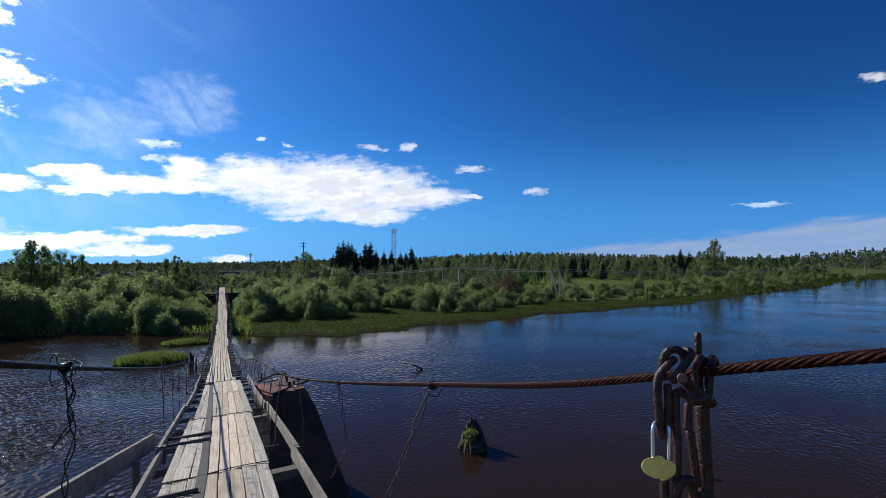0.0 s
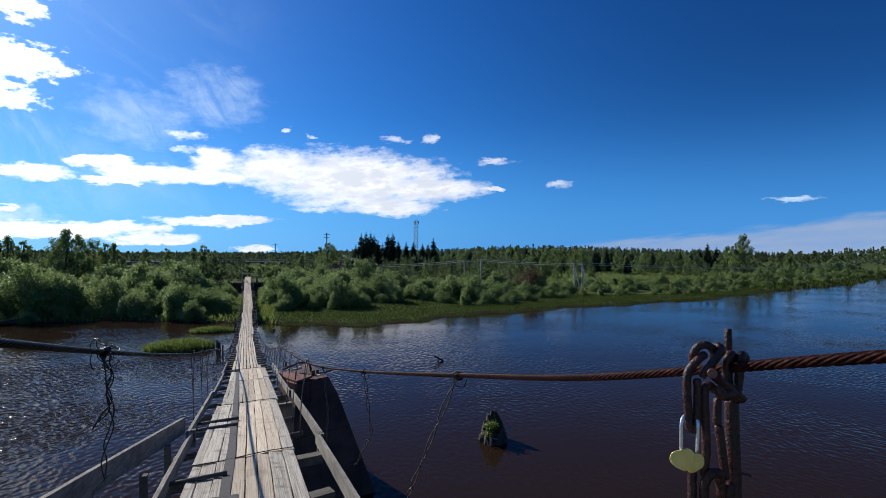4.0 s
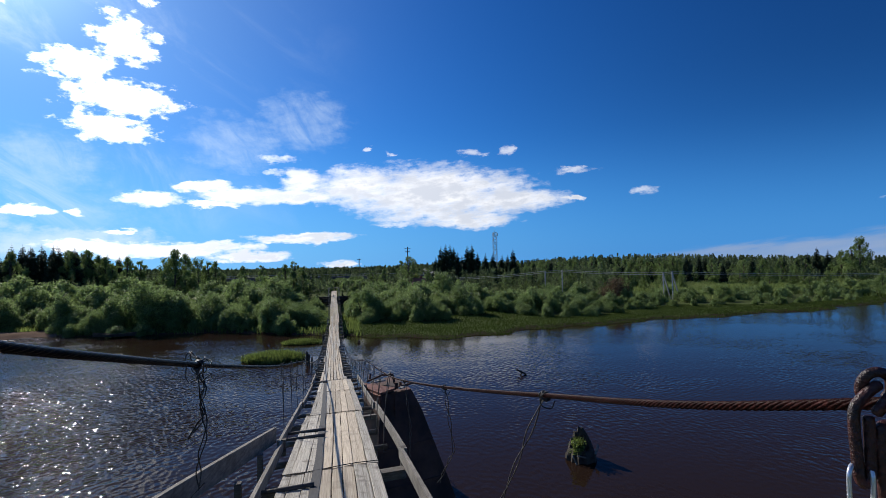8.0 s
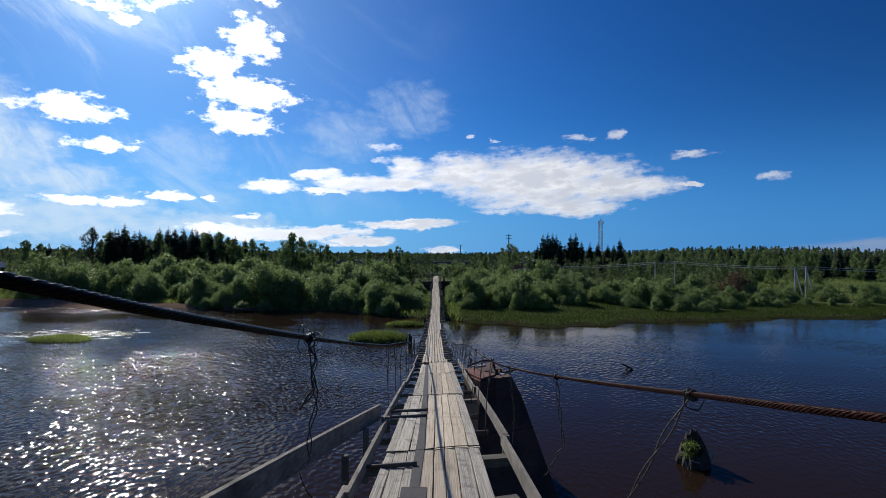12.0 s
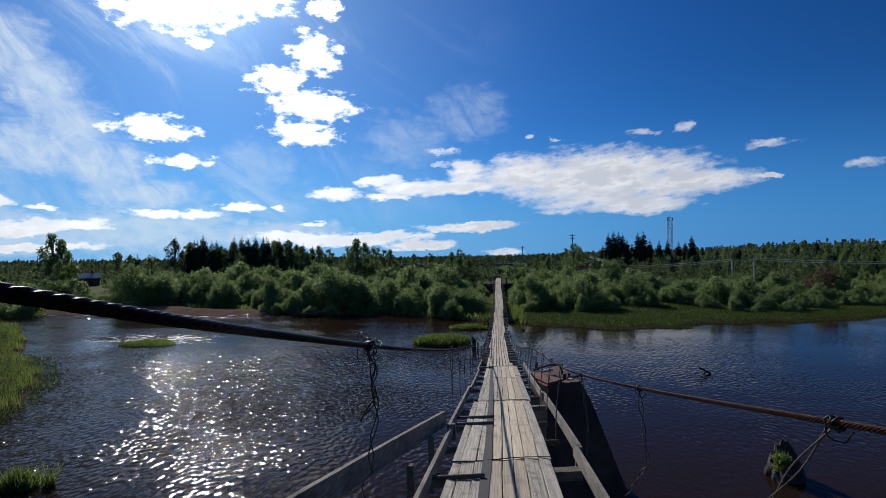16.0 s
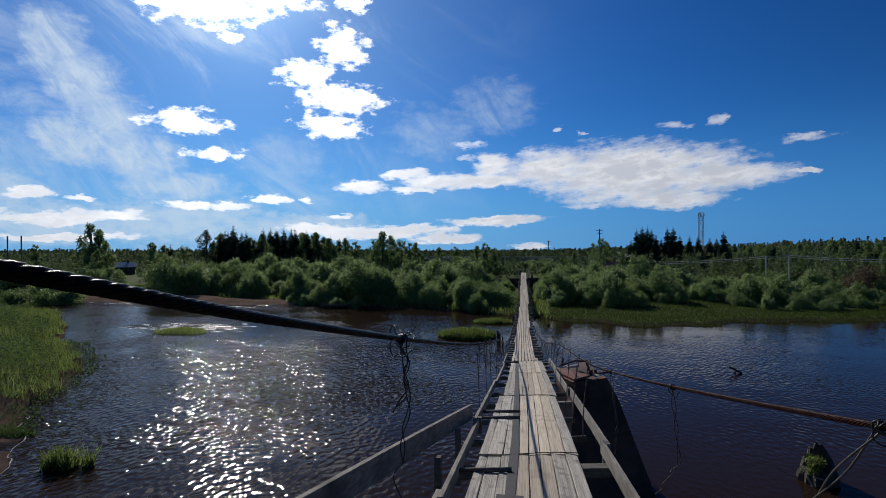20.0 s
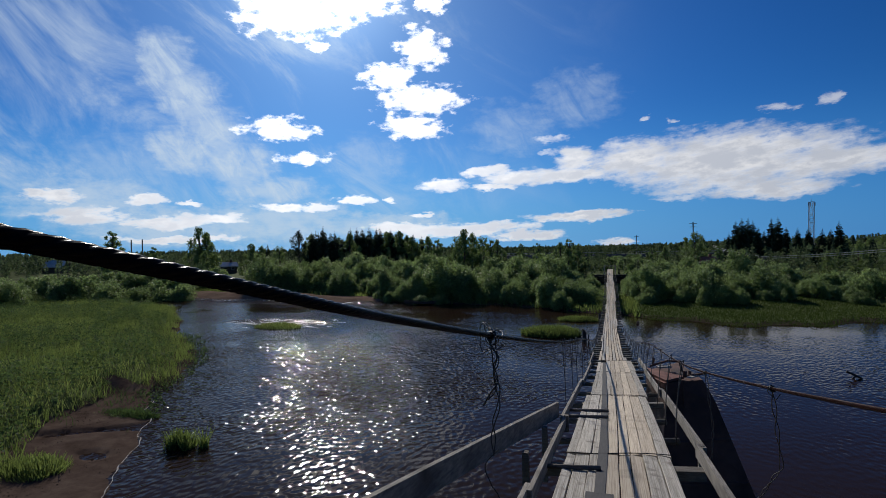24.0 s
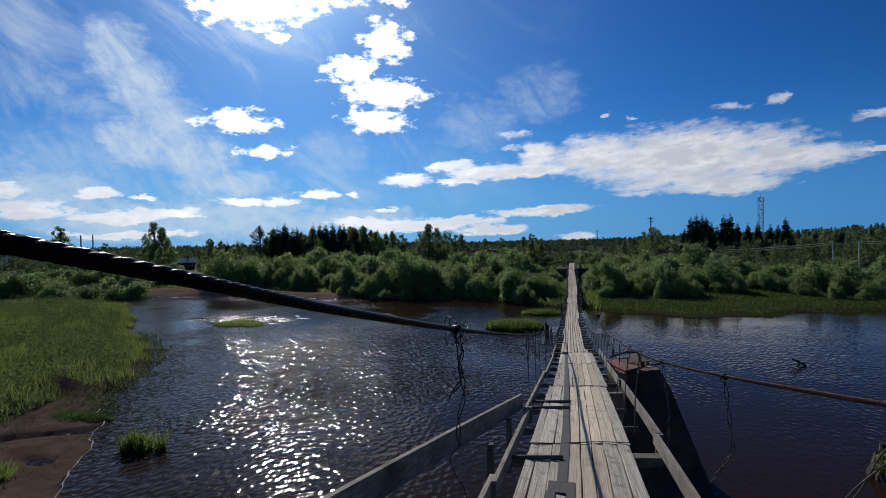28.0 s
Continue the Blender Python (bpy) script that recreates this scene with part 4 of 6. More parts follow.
def conifer_meshes(seed, h, w, n_whorl, mat, bare=0.05):
    """A spruce: trunk, and drooping boughs in whorls, each with side twigs."""
    r = random.Random(seed)
    v, f = tube([(0, 0, -0.4), (0.05, 0, h * 0.5), (0, 0, h)], 0.2, 7, radii=[0.018 * h, 0.011 * h, 0.01])
    trunk = mesh_of("trunk", v, f, M_BARK, True)
    Q = []
    for i in range(n_whorl):
        u = (i + r.uniform(-0.3, 0.3)) / (n_whorl - 1)
        u = min(max(u, 0.0), 1.0)
        z = h * (bare + (0.985 - bare) * u)
        ln = w / 2 * (1 - u) ** 0.72 * (0.93 + 0.07 * math.sin(i * 1.7 + seed)) + 0.07
        for k in range(r.randint(8, 11) if u < 0.85 else 5):
            a = r.uniform(0, 6.28)
            L = ln * r.uniform(0.62, 1.15)
            dr = 0.15 + 0.40 * (1 - u)
            d = np.array([math.cos(a), math.sin(a), 0.0])
            s = np.array([-d[1], d[0], 0.0])
            hw = 0.20 * L + 0.10
            for q in range(3):
                t0, t1 = q / 3, (q + 1) / 3
                for sgn in (-1, 1):
                    p0 = d * L * t0 + np.array([0, 0, z - dr * L * t0 ** 1.3])
                    p1 = d * L * t1 + np.array([0, 0, z - dr * L * t1 ** 1.3 + 0.04 * L])
                    tip = (p0 + p1) / 2 + s * sgn * hw * (1.3 - t1 * 0.75) * r.uniform(0.7, 1.3) + np.array([0, 0, -L * r.uniform(0.10, 0.34)])
                    Q.append(np.array([p0, p1, tip + d * 0.08 * L, tip - d * 0.05 * L]))
    return trunk, quad_mesh("crown", np.array(Q), mat)


def broad_meshes(seed, h, w, n, leaf, mat, bare=0.25):
    """A broadleaf tree: trunk with limbs, a loose crown of leaf clumps with gaps, narrowing upward."""
    r = random.Random(seed)
    lobes, paths = [], []
    paths.append((smooth_line([(0, 0, -0.4), (0.08 * r.uniform(-1, 1), 0.1, h * 0.35), (r.uniform(-.3, .3), r.uniform(-.3, .3), h * 0.88)], 8), 0.014 * h, False))
    for i in range(34):
        u = (i + r.random()) / 34
        z = h * (bare + (0.97 - bare) * u)
        a = i * 2.4 + r.uniform(-0.6, 0.6)
        spread = w / 2 * (min(1.0, 0.55 + 1.5 * u) * (1 - u) ** 0.55 + 0.05)
        q = spread * r.uniform(0.25, 1.0)
        rr = w * r.uniform(0.075, 0.16) * (1.15 - 0.55 * u)
        c = (math.cos(a) * q, math.sin(a) * q, z)
        lobes.append((*c, rr, rr * r.uniform(0.8, 1.5)))
        if i % 2 == 0:
            paths.append((smooth_line([(0, 0, z * 0.75), (c[0] * 0.5, c[1] * 0.5, z * 0.9), c], 5), 0.005 * h, False))
    P, NRM = lobes_points(lobes, n, seed, 0.8)
    return tubes("trunk", paths, M_BARK, 5), quad_mesh("crown", leaf_quads(P, leaf, leaf * 0.6, 0.4, seed + 1, NRM), mat)


def plant(name, meshes, label, category, group):
    ob = thing(name, label, category, group)
    for m in meshes:
        part(m.name.split(".")[0], m, None, ob)
    return ob


def hide_away(ob):
    """Unlink a prototype that served only to be copied."""
    for o in (*ob.children_recursive, ob):
        bpy.data.objects.remove(o)


def place(proto, x, y, scale, turn, sink=0.05, tall=1.0, wide=1.0):
    ob = copy_thing(proto, Matrix.Translation((x, y, float(height_at(x, y)) - sink)) @ Matrix.Rotation(turn, 4, "Z"))
    ob.scale = (scale * wide, scale, scale * tall)
    return ob


W_BUSH = [plant("willow_bush", bush_meshes(20 + i, 4.6, 4.4, 8500, 0.20, M_WILLOW), "grey-green leafy willow bush on the river bank", "bush", "willows on the far bank") for i in range(5)]
W_FAR = [plant("sallow_bush", bush_meshes(20 + i, 4.6, 4.4, 3600, 0.29, M_WILLOW, 8), "broad green sallow bush in the thicket behind the bank", "bush", "sallows behind the bank") for i in range(4)]
A_BUSH = [plant("alder_bush", bush_meshes(26 + i, 4.6, 4.4, 4200, 0.26, M_BIRCH, 8), "darker green alder bush among the willows", "bush", "alders on the far bank") for i in range(2)]
BROWN = plant("withered_bush", bush_meshes(33, 5.2, 4.6, 4200, 0.27, M_DRYLEAF, 8), "rounded bush with withered brownish leaves", "bush", "")
B_TREE = [plant("birch_tree", broad_meshes(40 + i, 10.0, 5.6 + 0.8 * i, 5200, 0.32, M_BIRCH, 0.06), "green birch tree behind the bank willows", "tree", "broadleaf trees") for i in range(4)]
S_TREE = [plant("spruce_tree", conifer_meshes(60 + i, 12.0, 5.2 + 0.5 * i, 56, M_SPRUCE), "tall dark spruce with drooping branches", "tree", "spruces") for i in range(3)]
P_TREE = plant("pine_tree", broad_meshes(80, 12.5, 6.4, 2400, 0.30, M_SPRUCE, 0.42), "lone pine with a bare trunk and open crown", "tree", "")

r = random.Random(31)


def polar(azimuth, dist):
    a = radians(azimuth)
    return dist * math.sin(a), dist * math.cos(a)


def marsh_at(x):
    """Width of the marsh between the far waterline and the first bushes."""
    return float(np.interp(x, (0, 3, 12, 24, 30, 37, 48, 59, 70, 77, 100, 115, 250), (0, 11, 15, 15, 9, 5, 9, 13, 9, 6.5, 4, 3, 3)))


# bushes in rows along the far shore
x = -64.0
while x < 235:
    for row, (depth, big) in enumerate(((2.2, 0.68), (6.5, 0.98), (11.5, 1.2), (17.0, 1.32), (23.0, 1.2))):
        xx = x + r.uniform(-1.5, 1.5)
        y = float(far_y(xx)) + depth + r.uniform(-1.6, 1.6) + marsh_at(xx)
        if xx < -36:
            y += 7
        low = np.interp(xx, (-10, 5, 26, 42, 52, 100, 160, 230), (1.0, 0.9, 0.82, 0.66, 0.48, 0.46, 0.62, 0.8))
        s = big * r.uniform(0.6, 1.2) * low
        wide = r.uniform(1.0, 1.6)
        if abs(xx - axis_x(80)) < (0.7 + 2.0 * s * wide if row < 2 else 3.0 + 2.0 * s * wide) and y < 110:
            continue
        if row == 4 and xx > 44:
            continue
        near_row = row < 2 and -46 < xx < 56
        kindred = A_BUSH if r.random() < 0.28 else (W_BUSH if near_row else W_FAR)
        place(r.choice(kindred), xx, y, s, r.uniform(0, 6.28), 0.15, r.uniform(0.8, 1.2), wide)
    x += 2.4 if x < 60 else 3.6 if x < 120 else 5.4
# large rounded willows by the left shore
for azi, dist, s in ((-17.8, 82, 1.75), (-16.0, 84, 1.5), (-24.9, 88, 1.35), (-36.5, 104, 1.9), (-34.5, 103, 1.6), (-8.3, 86, 1.45), (-5.5, 88, 1.4), (-11, 84, 1.2), (-29, 96, 1.3), (-21.5, 90, 1.3), (4.5, 92, 1.35), (7.5, 94, 1.3)):
    px, py = polar(azi, dist)
    place(r.choice(W_BUSH), px, py, s, r.uniform(0, 6.28), 0.2, 0.95)
for side in (-1, 1):
    y = 71.0 if side < 0 else 78.0
    while y < 108:
        for off, s in ((r.uniform(2.7, 3.4), r.uniform(0.38, 0.55)), (r.uniform(5.2, 6.6), r.uniform(0.6, 0.85)), (r.uniform(8.5, 10.5), r.uniform(0.8, 1.05))):
            place(r.choice(W_BUSH), axis_x(y) + side * off, y + r.uniform(-1, 1), s, r.uniform(0, 6.28), 0.15, r.uniform(0.8, 1.05))
        y += r.uniform(3.2, 4.6)
for k in range(100):
    aa, dd = r.uniform(-13, 12), r.uniform(109, 205)
    if abs(aa + 0.3) < 1.6 and dd < 122:
        continue
    px, py = polar(aa, dd)
    place(r.choice(A_BUSH if r.random() < 0.35 else W_FAR), px, py, r.uniform(0.55, 0.85), r.uniform(0, 6.28), 0.15, r.uniform(0.8, 1.0), r.uniform(1.2, 1.9))
px, py = polar(30.0, 104)
place(BROWN, px, py, 1.15, 0.4, 0.15)
# willows and thicket closing the meadow's far side
for k in range(100):
    px, py = polar(r.uniform(-68, -41.2), r.uniform(97, 134))
    place(r.choice(A_BUSH if r.random() < 0.4 else W_FAR), px, py, r.uniform(0.8, 1.3), r.uniform(0, 6.28), 0.15, 0.9)
# broadleaf trees behind
for azi, dist, h in ((-15.6, 108, 11.0), (-14.7, 112, 10), (-16.3, 112, 9.4), (-13.55, 116, 8.9), (-12.6, 118, 8.4), (-12.0, 121, 8.3), (-43.0, 150, 13.5), (-42.4, 152, 12), (-50.4, 150, 13.0), (-47, 150, 9), (-38.2, 128, 9.2), (-37.2, 131, 8.6), (-35.4, 128, 8.0), (-42.6, 136, 7.5),
                     (-18.6, 120, 9), (-19.6, 124, 9.5), (-7.6, 140, 7.6), (-9.4, 150, 7.4), (-4.4, 112, 8.4), (-5.2, 118, 7.6), (-3.4, 120, 7.2), (7.9, 150, 9.0), (8.5, 155, 8.2), (7.2, 160, 8), (5.2, 130, 6.2), (3.9, 128, 5.8), (10.0, 125, 6.0),
                     (50.5, 210, 13.5), (50.0, 214, 11), (49.2, 216, 9.5), (54.3, 230, 9), (46.0, 200, 7.6), (44.8, 206, 7.8), (51.9, 150, 4.6), (48.2, 150, 5.0), (46.9, 146, 4.4), (52.6, 160, 5.2),
                     *((18.5 + 1.25 * k + 0.5 * math.sin(k * 5.1), 122 + 24 * abs(math.sin(k * 1.9)), 4.6 + 1.6 * abs(math.sin(k * 2.7))) for k in range(15)),
                     *((52.5 + 1.0 * k, 200 + 60 * abs(math.sin(k * 2.1)), 3.0 + 1.2 * abs(math.sin(k * 1.3))) for k in range(10))):
    px, py = polar(azi, dist)
    place(r.choice(B_TREE), px, py, h / 9.7, r.uniform(0, 6.28), 0.1)
# the edge of the wood beyond the field
azi = 17.5
while azi < 47:
    for dist in (178, 192, 210, 232):
        aa, dd = azi + r.uniform(-0.45, 0.45), dist + r.uniform(-9, 9)
        px, py = polar(aa, dd)
        top = 6.9 + dd * math.tan(radians(np.interp(aa, (17, 22, 29, 36, 42, 47), (-0.1, 0.3, 0.6, 0.5, 0.2, 0.0)))) - r.uniform(0, 2.6) * (1.4 if dist < 190 else 1.0)
        if r.random() < (0.55 if dist > 200 else 0.28):
            place(r.choice(S_TREE), px, py, top * 1.05 / 11.6, r.uniform(0, 6.28), 0.1)
        else:
            place(r.choice(B_TREE), px, py, top / 9.7, r.uniform(0, 6.28), 0.1, 1.0, r.uniform(1.1, 1.6))
    azi += 0.85
# spruces: a dark clump by the mast and the stand on the left bank
for azi, dist, h in ((11.5, 170, 12.3), (12.0, 168, 12.8), (12.5, 172, 12.9), (12.9, 175, 12.2), (13.3, 169, 10.4), (14.4, 172, 12.6), (14.9, 170, 12.8), (15.5, 172, 10.4), (16.4, 172, 10.2), (17.2, 178, 10.4), (18.2, 180, 9.6), (19.4, 176, 11.4), (18.8, 182, 9.4), (10.9, 178, 9), (13.8, 176, 9.5),
                     (47.5, 230, 11), (48.3, 232, 10), (46.8, 233, 9), (-36.6, 134, 8.6), (-30.9, 140, 12.8)):
    px, py = polar(azi, dist)
    place(r.choice(S_TREE), px, py, h / 11.4, r.uniform(0, 6.28), 0.1)
azi = -32.2
while azi < -20.4:
    for dist in (131, 138, 147):
        aa = azi + r.uniform(-0.3, 0.3)
        px, py = polar(aa, dist + r.uniform(-3, 3))
        top = np.interp(aa, (-32.4, -31.6, -30.4, -27, -24, -22, -20.5), (11.4, 12.4, 11.0, 12.6, 11.8, 11.2, 10.2)) * r.uniform(0.80, 1.02)
        if r.random() < (0.75 if aa < -24.5 else 0.4):
            place(r.choice(S_TREE), px, py, top / 11.2, r.uniform(0, 6.28), 0.1)
        else:
            place(r.choice(B_TREE), px, py, top / 10.2, r.uniform(0, 6.28), 0.1)
    azi += 0.62
px, py = polar(-33.4, 134)
place(P_TREE, px, py, 0.98, 1.0, 0.1)
for p in W_BUSH + W_FAR + A_BUSH + [BROWN] + B_TREE + S_TREE + [P_TREE]:
    hide_away(p)


# the woods beyond, one mass of small crowns
def far_woods(name, label, seed, count, az0, az1, d0, d1, h0, h1, lift, low, m=64):
    g = np.random.default_rng(seed)
    A, Dd = np.radians(g.uniform(az0, az1, count)), d0 + (d1 - d0) * g.random(count) ** 1.4
    X, Y = Dd * np.sin(A), Dd * np.cos(A)
    deg = np.degrees(A)
    # gaps: the clearing by the house, the lines of sight to the road bridge, the open field
    keep = ((Y - far_y(X)) > 26) & ~((np.abs(deg + 40.5) < 1.5) & (Dd < 172)) & ~((deg > 30) & (deg < 58) & (Dd < 178) & (Y - far_y(X) < 90)) & ~((deg > 51) & (Dd < 400) & (d0 > 200))
    X, Y, Dd, deg = X[keep], Y[keep], Dd[keep], deg[keep]
    Z = height_at(X, Y)
    line = np.interp(deg, (-80, -20, -9, 6, 10, 20, 25, 30, 36, 41, 48, 54, 60, 66, 80), (0.1, 0.05, -0.1, 0.0, 0.25, 0.3, 0.6, 0.75, 0.7, 0.45, 0.3, 0.1, 0.55, 0.95, 0.9))
    sight = ((np.abs(deg + 8.6) < 2.4) | (np.abs(deg - 1.4) < 2.0) | (np.abs(deg - 9.6) < 1.3)) & (Dd < 240)
    line = np.where(sight, -1.5 - lift, line)
    H = np.clip((EYE - Z + Dd * np.radians(line + lift)) * (low + (1 - low) * g.random(len(X)) ** 0.8), np.where(sight, 0.8, h0), h1)
    con = g.random(len(X)) < 0.55
    H = np.where(con & ~sight, H * 1.12, H)
    U = g.random((len(X), m)) ** 0.8
    rad = np.where(con[:, None], 0.19 * (1.03 - U), 0.25 * np.sqrt(np.clip(1 - (2 * U - 0.9) ** 2 * 0.8, 0.05, 1))) * H[:, None]
    T = g.uniform(0, 6.28, (len(X), m))
    R = rad * np.sqrt(g.random((len(X), m)))
    PT = np.stack([X[:, None] + R * np.cos(T), Y[:, None] + R * np.sin(T), Z[:, None] + H[:, None] * (0.06 + 0.94 * U)], -1).reshape(-1, 3)
    sz = np.repeat(Dd / 300, m)
    q = leaf_quads(PT, 0.95, 0.62, 0.7, seed + 1)
    c = PT[:, None, :]
    q = c + (q - c) * np.clip(sz, 0.5, 2.0)[:, None, None]
    tagged(new(name, quad_mesh(name, q, M_FOREST)), label, "forest", kind="stuff")


far_woods("far_woods", "distant mixed forest along the skyline", 3, 5600, -78, 80, 240, 600, 3.0, 15.0, 0.05, 0.5)
far_woods("west_woods", "dark wood beyond the meadow", 6, 800, -85, -43, 120, 240, 3.5, 8.0, 0.0, 0.6)
far_woods("near_woods", "scattered young trees and thicket behind the willows", 4, 1500, -60, 34, 116, 250, 2.2, 7.0, -0.6, 0.35)
far_woods("field_hedges", "low thickets on the flood plain", 5, 700, 46, 82, 150, 320, 1.6, 4.2, -1.0, 0.4)


# ---- grass, herbs and reeds ----
def blades(P, h, w, lean, seed):
    g = np.random.default_rng(seed)
    n = len(P)
    a = g.uniform(0, 6.28, n)
    s = np.stack([np.cos(a), np.sin(a), np.zeros(n)], 1) * (w / 2)
    hh = h * g.uniform(0.6, 1.25, n)
    t = P + np.stack([g.normal(size=n) * lean * hh, g.normal(size=n) * lean * hh, hh], 1)
    return np.stack([P - s, P + s, t + s * 0.25, t - s * 0.25], 1)


g = np.random.default_rng(12)


def scatter(n, x0, x1, y0, y1, ok):
    X, Y = g.uniform(x0, x1, n), g.uniform(y0, y1, n)
    k = ok(X, Y)
    X, Y = X[k], Y[k]
    return np.stack([X, Y, height_at(X, Y)], 1)


# water grass along the far edge
PT = scatter(260000, 1.5, 110, 54, 104, lambda X, Y: ((Y - far_y(X)) > 0.6 * np.sin(X * 0.9) + 0.3) & ((Y - far_y(X)) < np.interp(X, (0, 3, 12, 24, 30, 37, 48, 59, 70, 77, 100, 115), (4, 14, 18, 18, 12, 8, 12, 16, 12, 9, 7, 6))))
PT[:, 2] = np.maximum(PT[:, 2] - 0.05, -0.05)
tagged(new("marsh_grass", quad_mesh("marsh_grass", blades(PT, 0.20, 0.085, 0.3, 1), M_REED)), "dense green marsh grass standing along the far waterline", "grass", kind="stuff")
PT = scatter(40000, 110, 300, 68, 160, lambda X, Y: ((Y - far_y(X)) > 0.0) & ((Y - far_y(X)) < 9))
tagged(new("far_marsh_grass", quad_mesh("far_marsh_grass", blades(PT, 0.6, 0.35, 0.25, 2), M_REED)), "green grass strip on the distant bank", "grass", kind="stuff")
PT = scatter(120000, 70, 250, 85, 215, lambda X, Y: ((Y - far_y(X)) > 18) & ((Y - far_y(X)) < 95) & (X > 0.62 * Y) & (X < 1.75 * Y))
tagged(new("field_grass", quad_mesh("field_grass", blades(PT, 0.7, 0.30, 0.4, 22), M_FIELD)), "pale green hay field beyond the bank bushes", "grass", kind="stuff")
PT = scatter(60000, -110, 3, 62, 110, lambda X, Y: ((Y - far_y(X)) > np.where(np.abs(X + 60) < 25, 6.5, 0.8)) & ((Y - far_y(X)) < 22))
tagged(new("bank_grass", quad_mesh("bank_grass", blades(PT, 0.55, 0.16, 0.3, 3), M_GRASS)), "rough grass under the willows", "grass", kind="stuff")


def islet(name, cx, cy, a, b, n, h, seed, label, mat=None):
    gg = np.random.default_rng(seed)
    t, q = gg.uniform(0, 6.28, n), np.sqrt(gg.random(n))
    wob = 1 + 0.05 * np.sin(3 * t + seed) + 0.05 * np.sin(7 * t)
    PT = np.stack([cx + a * q * wob * np.cos(t), cy + b * q * wob * np.sin(t), np.full(n, -0.08)], 1)
    hh = h * (1.05 - 0.45 * q ** 3)
    Q = blades(PT, 1.0, 0.055, 0.16, seed + 100)
    Q[:, 2:, 2] = PT[:, None, 2] + (Q[:, 2:, 2] - PT[:, None, 2]) * hh[:, None]
    return tagged(new(name, quad_mesh(name, Q, mat or M_GRASS)), label, "grass", kind="stuff")


islet("sedge_islet", -5.4, 48.6, 2.6, 1.7, 6500, 0.8, 5, "rounded islet of tall green sedge in the river")
islet("sedge_islet", -3.6, 58.6, 2.2, 1.2, 3600, 0.5, 2, "low islet of pale green sedge near the bridge")
islet("sedge_islet", -34.2, 47.8, 2.6, 1.6, 3600, 0.45, 3, "low grassy islet with riffles round it")
islet("reed_clump", -17.5, 17.7, 0.66, 0.5, 520, 0.7, 4, "clump of green reeds standing in the shallows")
islet("reed_clump", -16.5, 17.9, 0.2, 0.2, 60, 0.8, 5, "thin reeds beside the larger clump")

# meadow on the near bank
PT = scatter(210000, -110, -14, 8, 70, lambda X, Y: (near_y(X) - Y > np.where((X > -29.5) & (Y < 24), 5.6, 0.7) + 0.5 * np.sin(X * 1.7)) & (X * X + Y * Y < 105 ** 2) & (Y > 0.35 * -X - 6))
tagged(new("meadow_grass", quad_mesh("meadow_grass", blades(PT, 0.50, 0.045, 0.3, 6), M_GRASS)), "lush green meadow grass on the near bank", "grass", kind="stuff")
PT = scatter(30000, -90, -16, 8, 62, lambda X, Y: (near_y(X) - Y > np.where((X > -29.5) & (Y < 24), 5.9, 2.2)) & (Y > 0.35 * -X - 4) & (np.sin(X * 0.35) + np.sin(Y * 0.41 + 1) + 0.7 * np.sin(X * 0.9 + Y * 0.7) > -0.9))
stem = np.repeat(PT, 6, 0)
stem[:, 2] += g.random(len(stem)) ** 0.7 * (0.75 + 0.4 * np.sin(stem[:, 0] * 1.1 + 0.6) * np.sin(stem[:, 1] * 0.9) + np.repeat(0.35 * g.random(len(PT)), 6))
stem[:, :2] += g.normal(size=(len(stem), 2)) * 0.09
tagged(new("meadow_herbs", quad_mesh("meadow_herbs", leaf_quads(stem, 0.16, 0.085, 0.2, 8), M_HERB)), "tall leafy meadow herbs on the near bank", "plants", kind="stuff")
PT = scatter(16000, -45, -15, 14, 42, lambda X, Y: (np.abs(near_y(X) - Y + 0.2) < 1.0 + 0.6 * np.sin(X * 2.1)) & (Y > 20.8))
PT[:, 2] = np.maximum(PT[:, 2], 0.0)
stem = np.repeat(PT, 3, 0)
stem[:, 2] += g.random(len(stem)) * 0.22
tagged(new("shore_weeds", quad_mesh("shore_weeds", leaf_quads(stem, 0.13, 0.08, 0.1, 9), M_HERB)), "low weeds at the water's edge", "plants", kind="stuff")
islet("spit_weeds", -23.4, 20.3, 1.7, 0.5, 1500, 0.34, 12, "low green weeds on the muddy spit", M_HERB)
islet("sand_grass", -20.8, 14.0, 1.3, 0.9, 1800, 0.6, 11, "green grass tuft on the sandy shore", M_GRASS)

PT = scatter(5200, -30, -15, 12, 25, lambda X, Y: (near_y(X) - Y > 0.1) & (near_y(X) - Y < 6.5) & (np.sin(X * 1.3 + 1) + np.sin(Y * 1.7) + 0.6 * np.sin(X * 3.1 + Y * 2.2) > 0.2))
PT[:, 2] += 0.012
PEB = leaf_quads(PT, 0.075, 0.055, 0.0, 31)
PEB[:, :, 2] = PT[:, None, 2] + (PEB[:, :, 2] - PT[:, None, 2]) * 0.35
tagged(new("shore_litter", quad_mesh("shore_litter", PEB, M_MUD)), "dark plant litter and pebbles scattered on the wet sand", "litter", kind="stuff")
PT = scatter(1500, -29, -19, 18, 25, lambda X, Y: (near_y(X) - Y > 0.4) & (near_y(X) - Y < 6) & (np.sin(X * 0.9) + np.sin(Y * 1.4 + 2) > 0.5))
tagged(new("sand_weeds", quad_mesh("sand_weeds", blades(PT, 0.26, 0.035, 0.5, 14), M_HERB)), "thin low weeds on the muddy shore", "plants", kind="stuff")

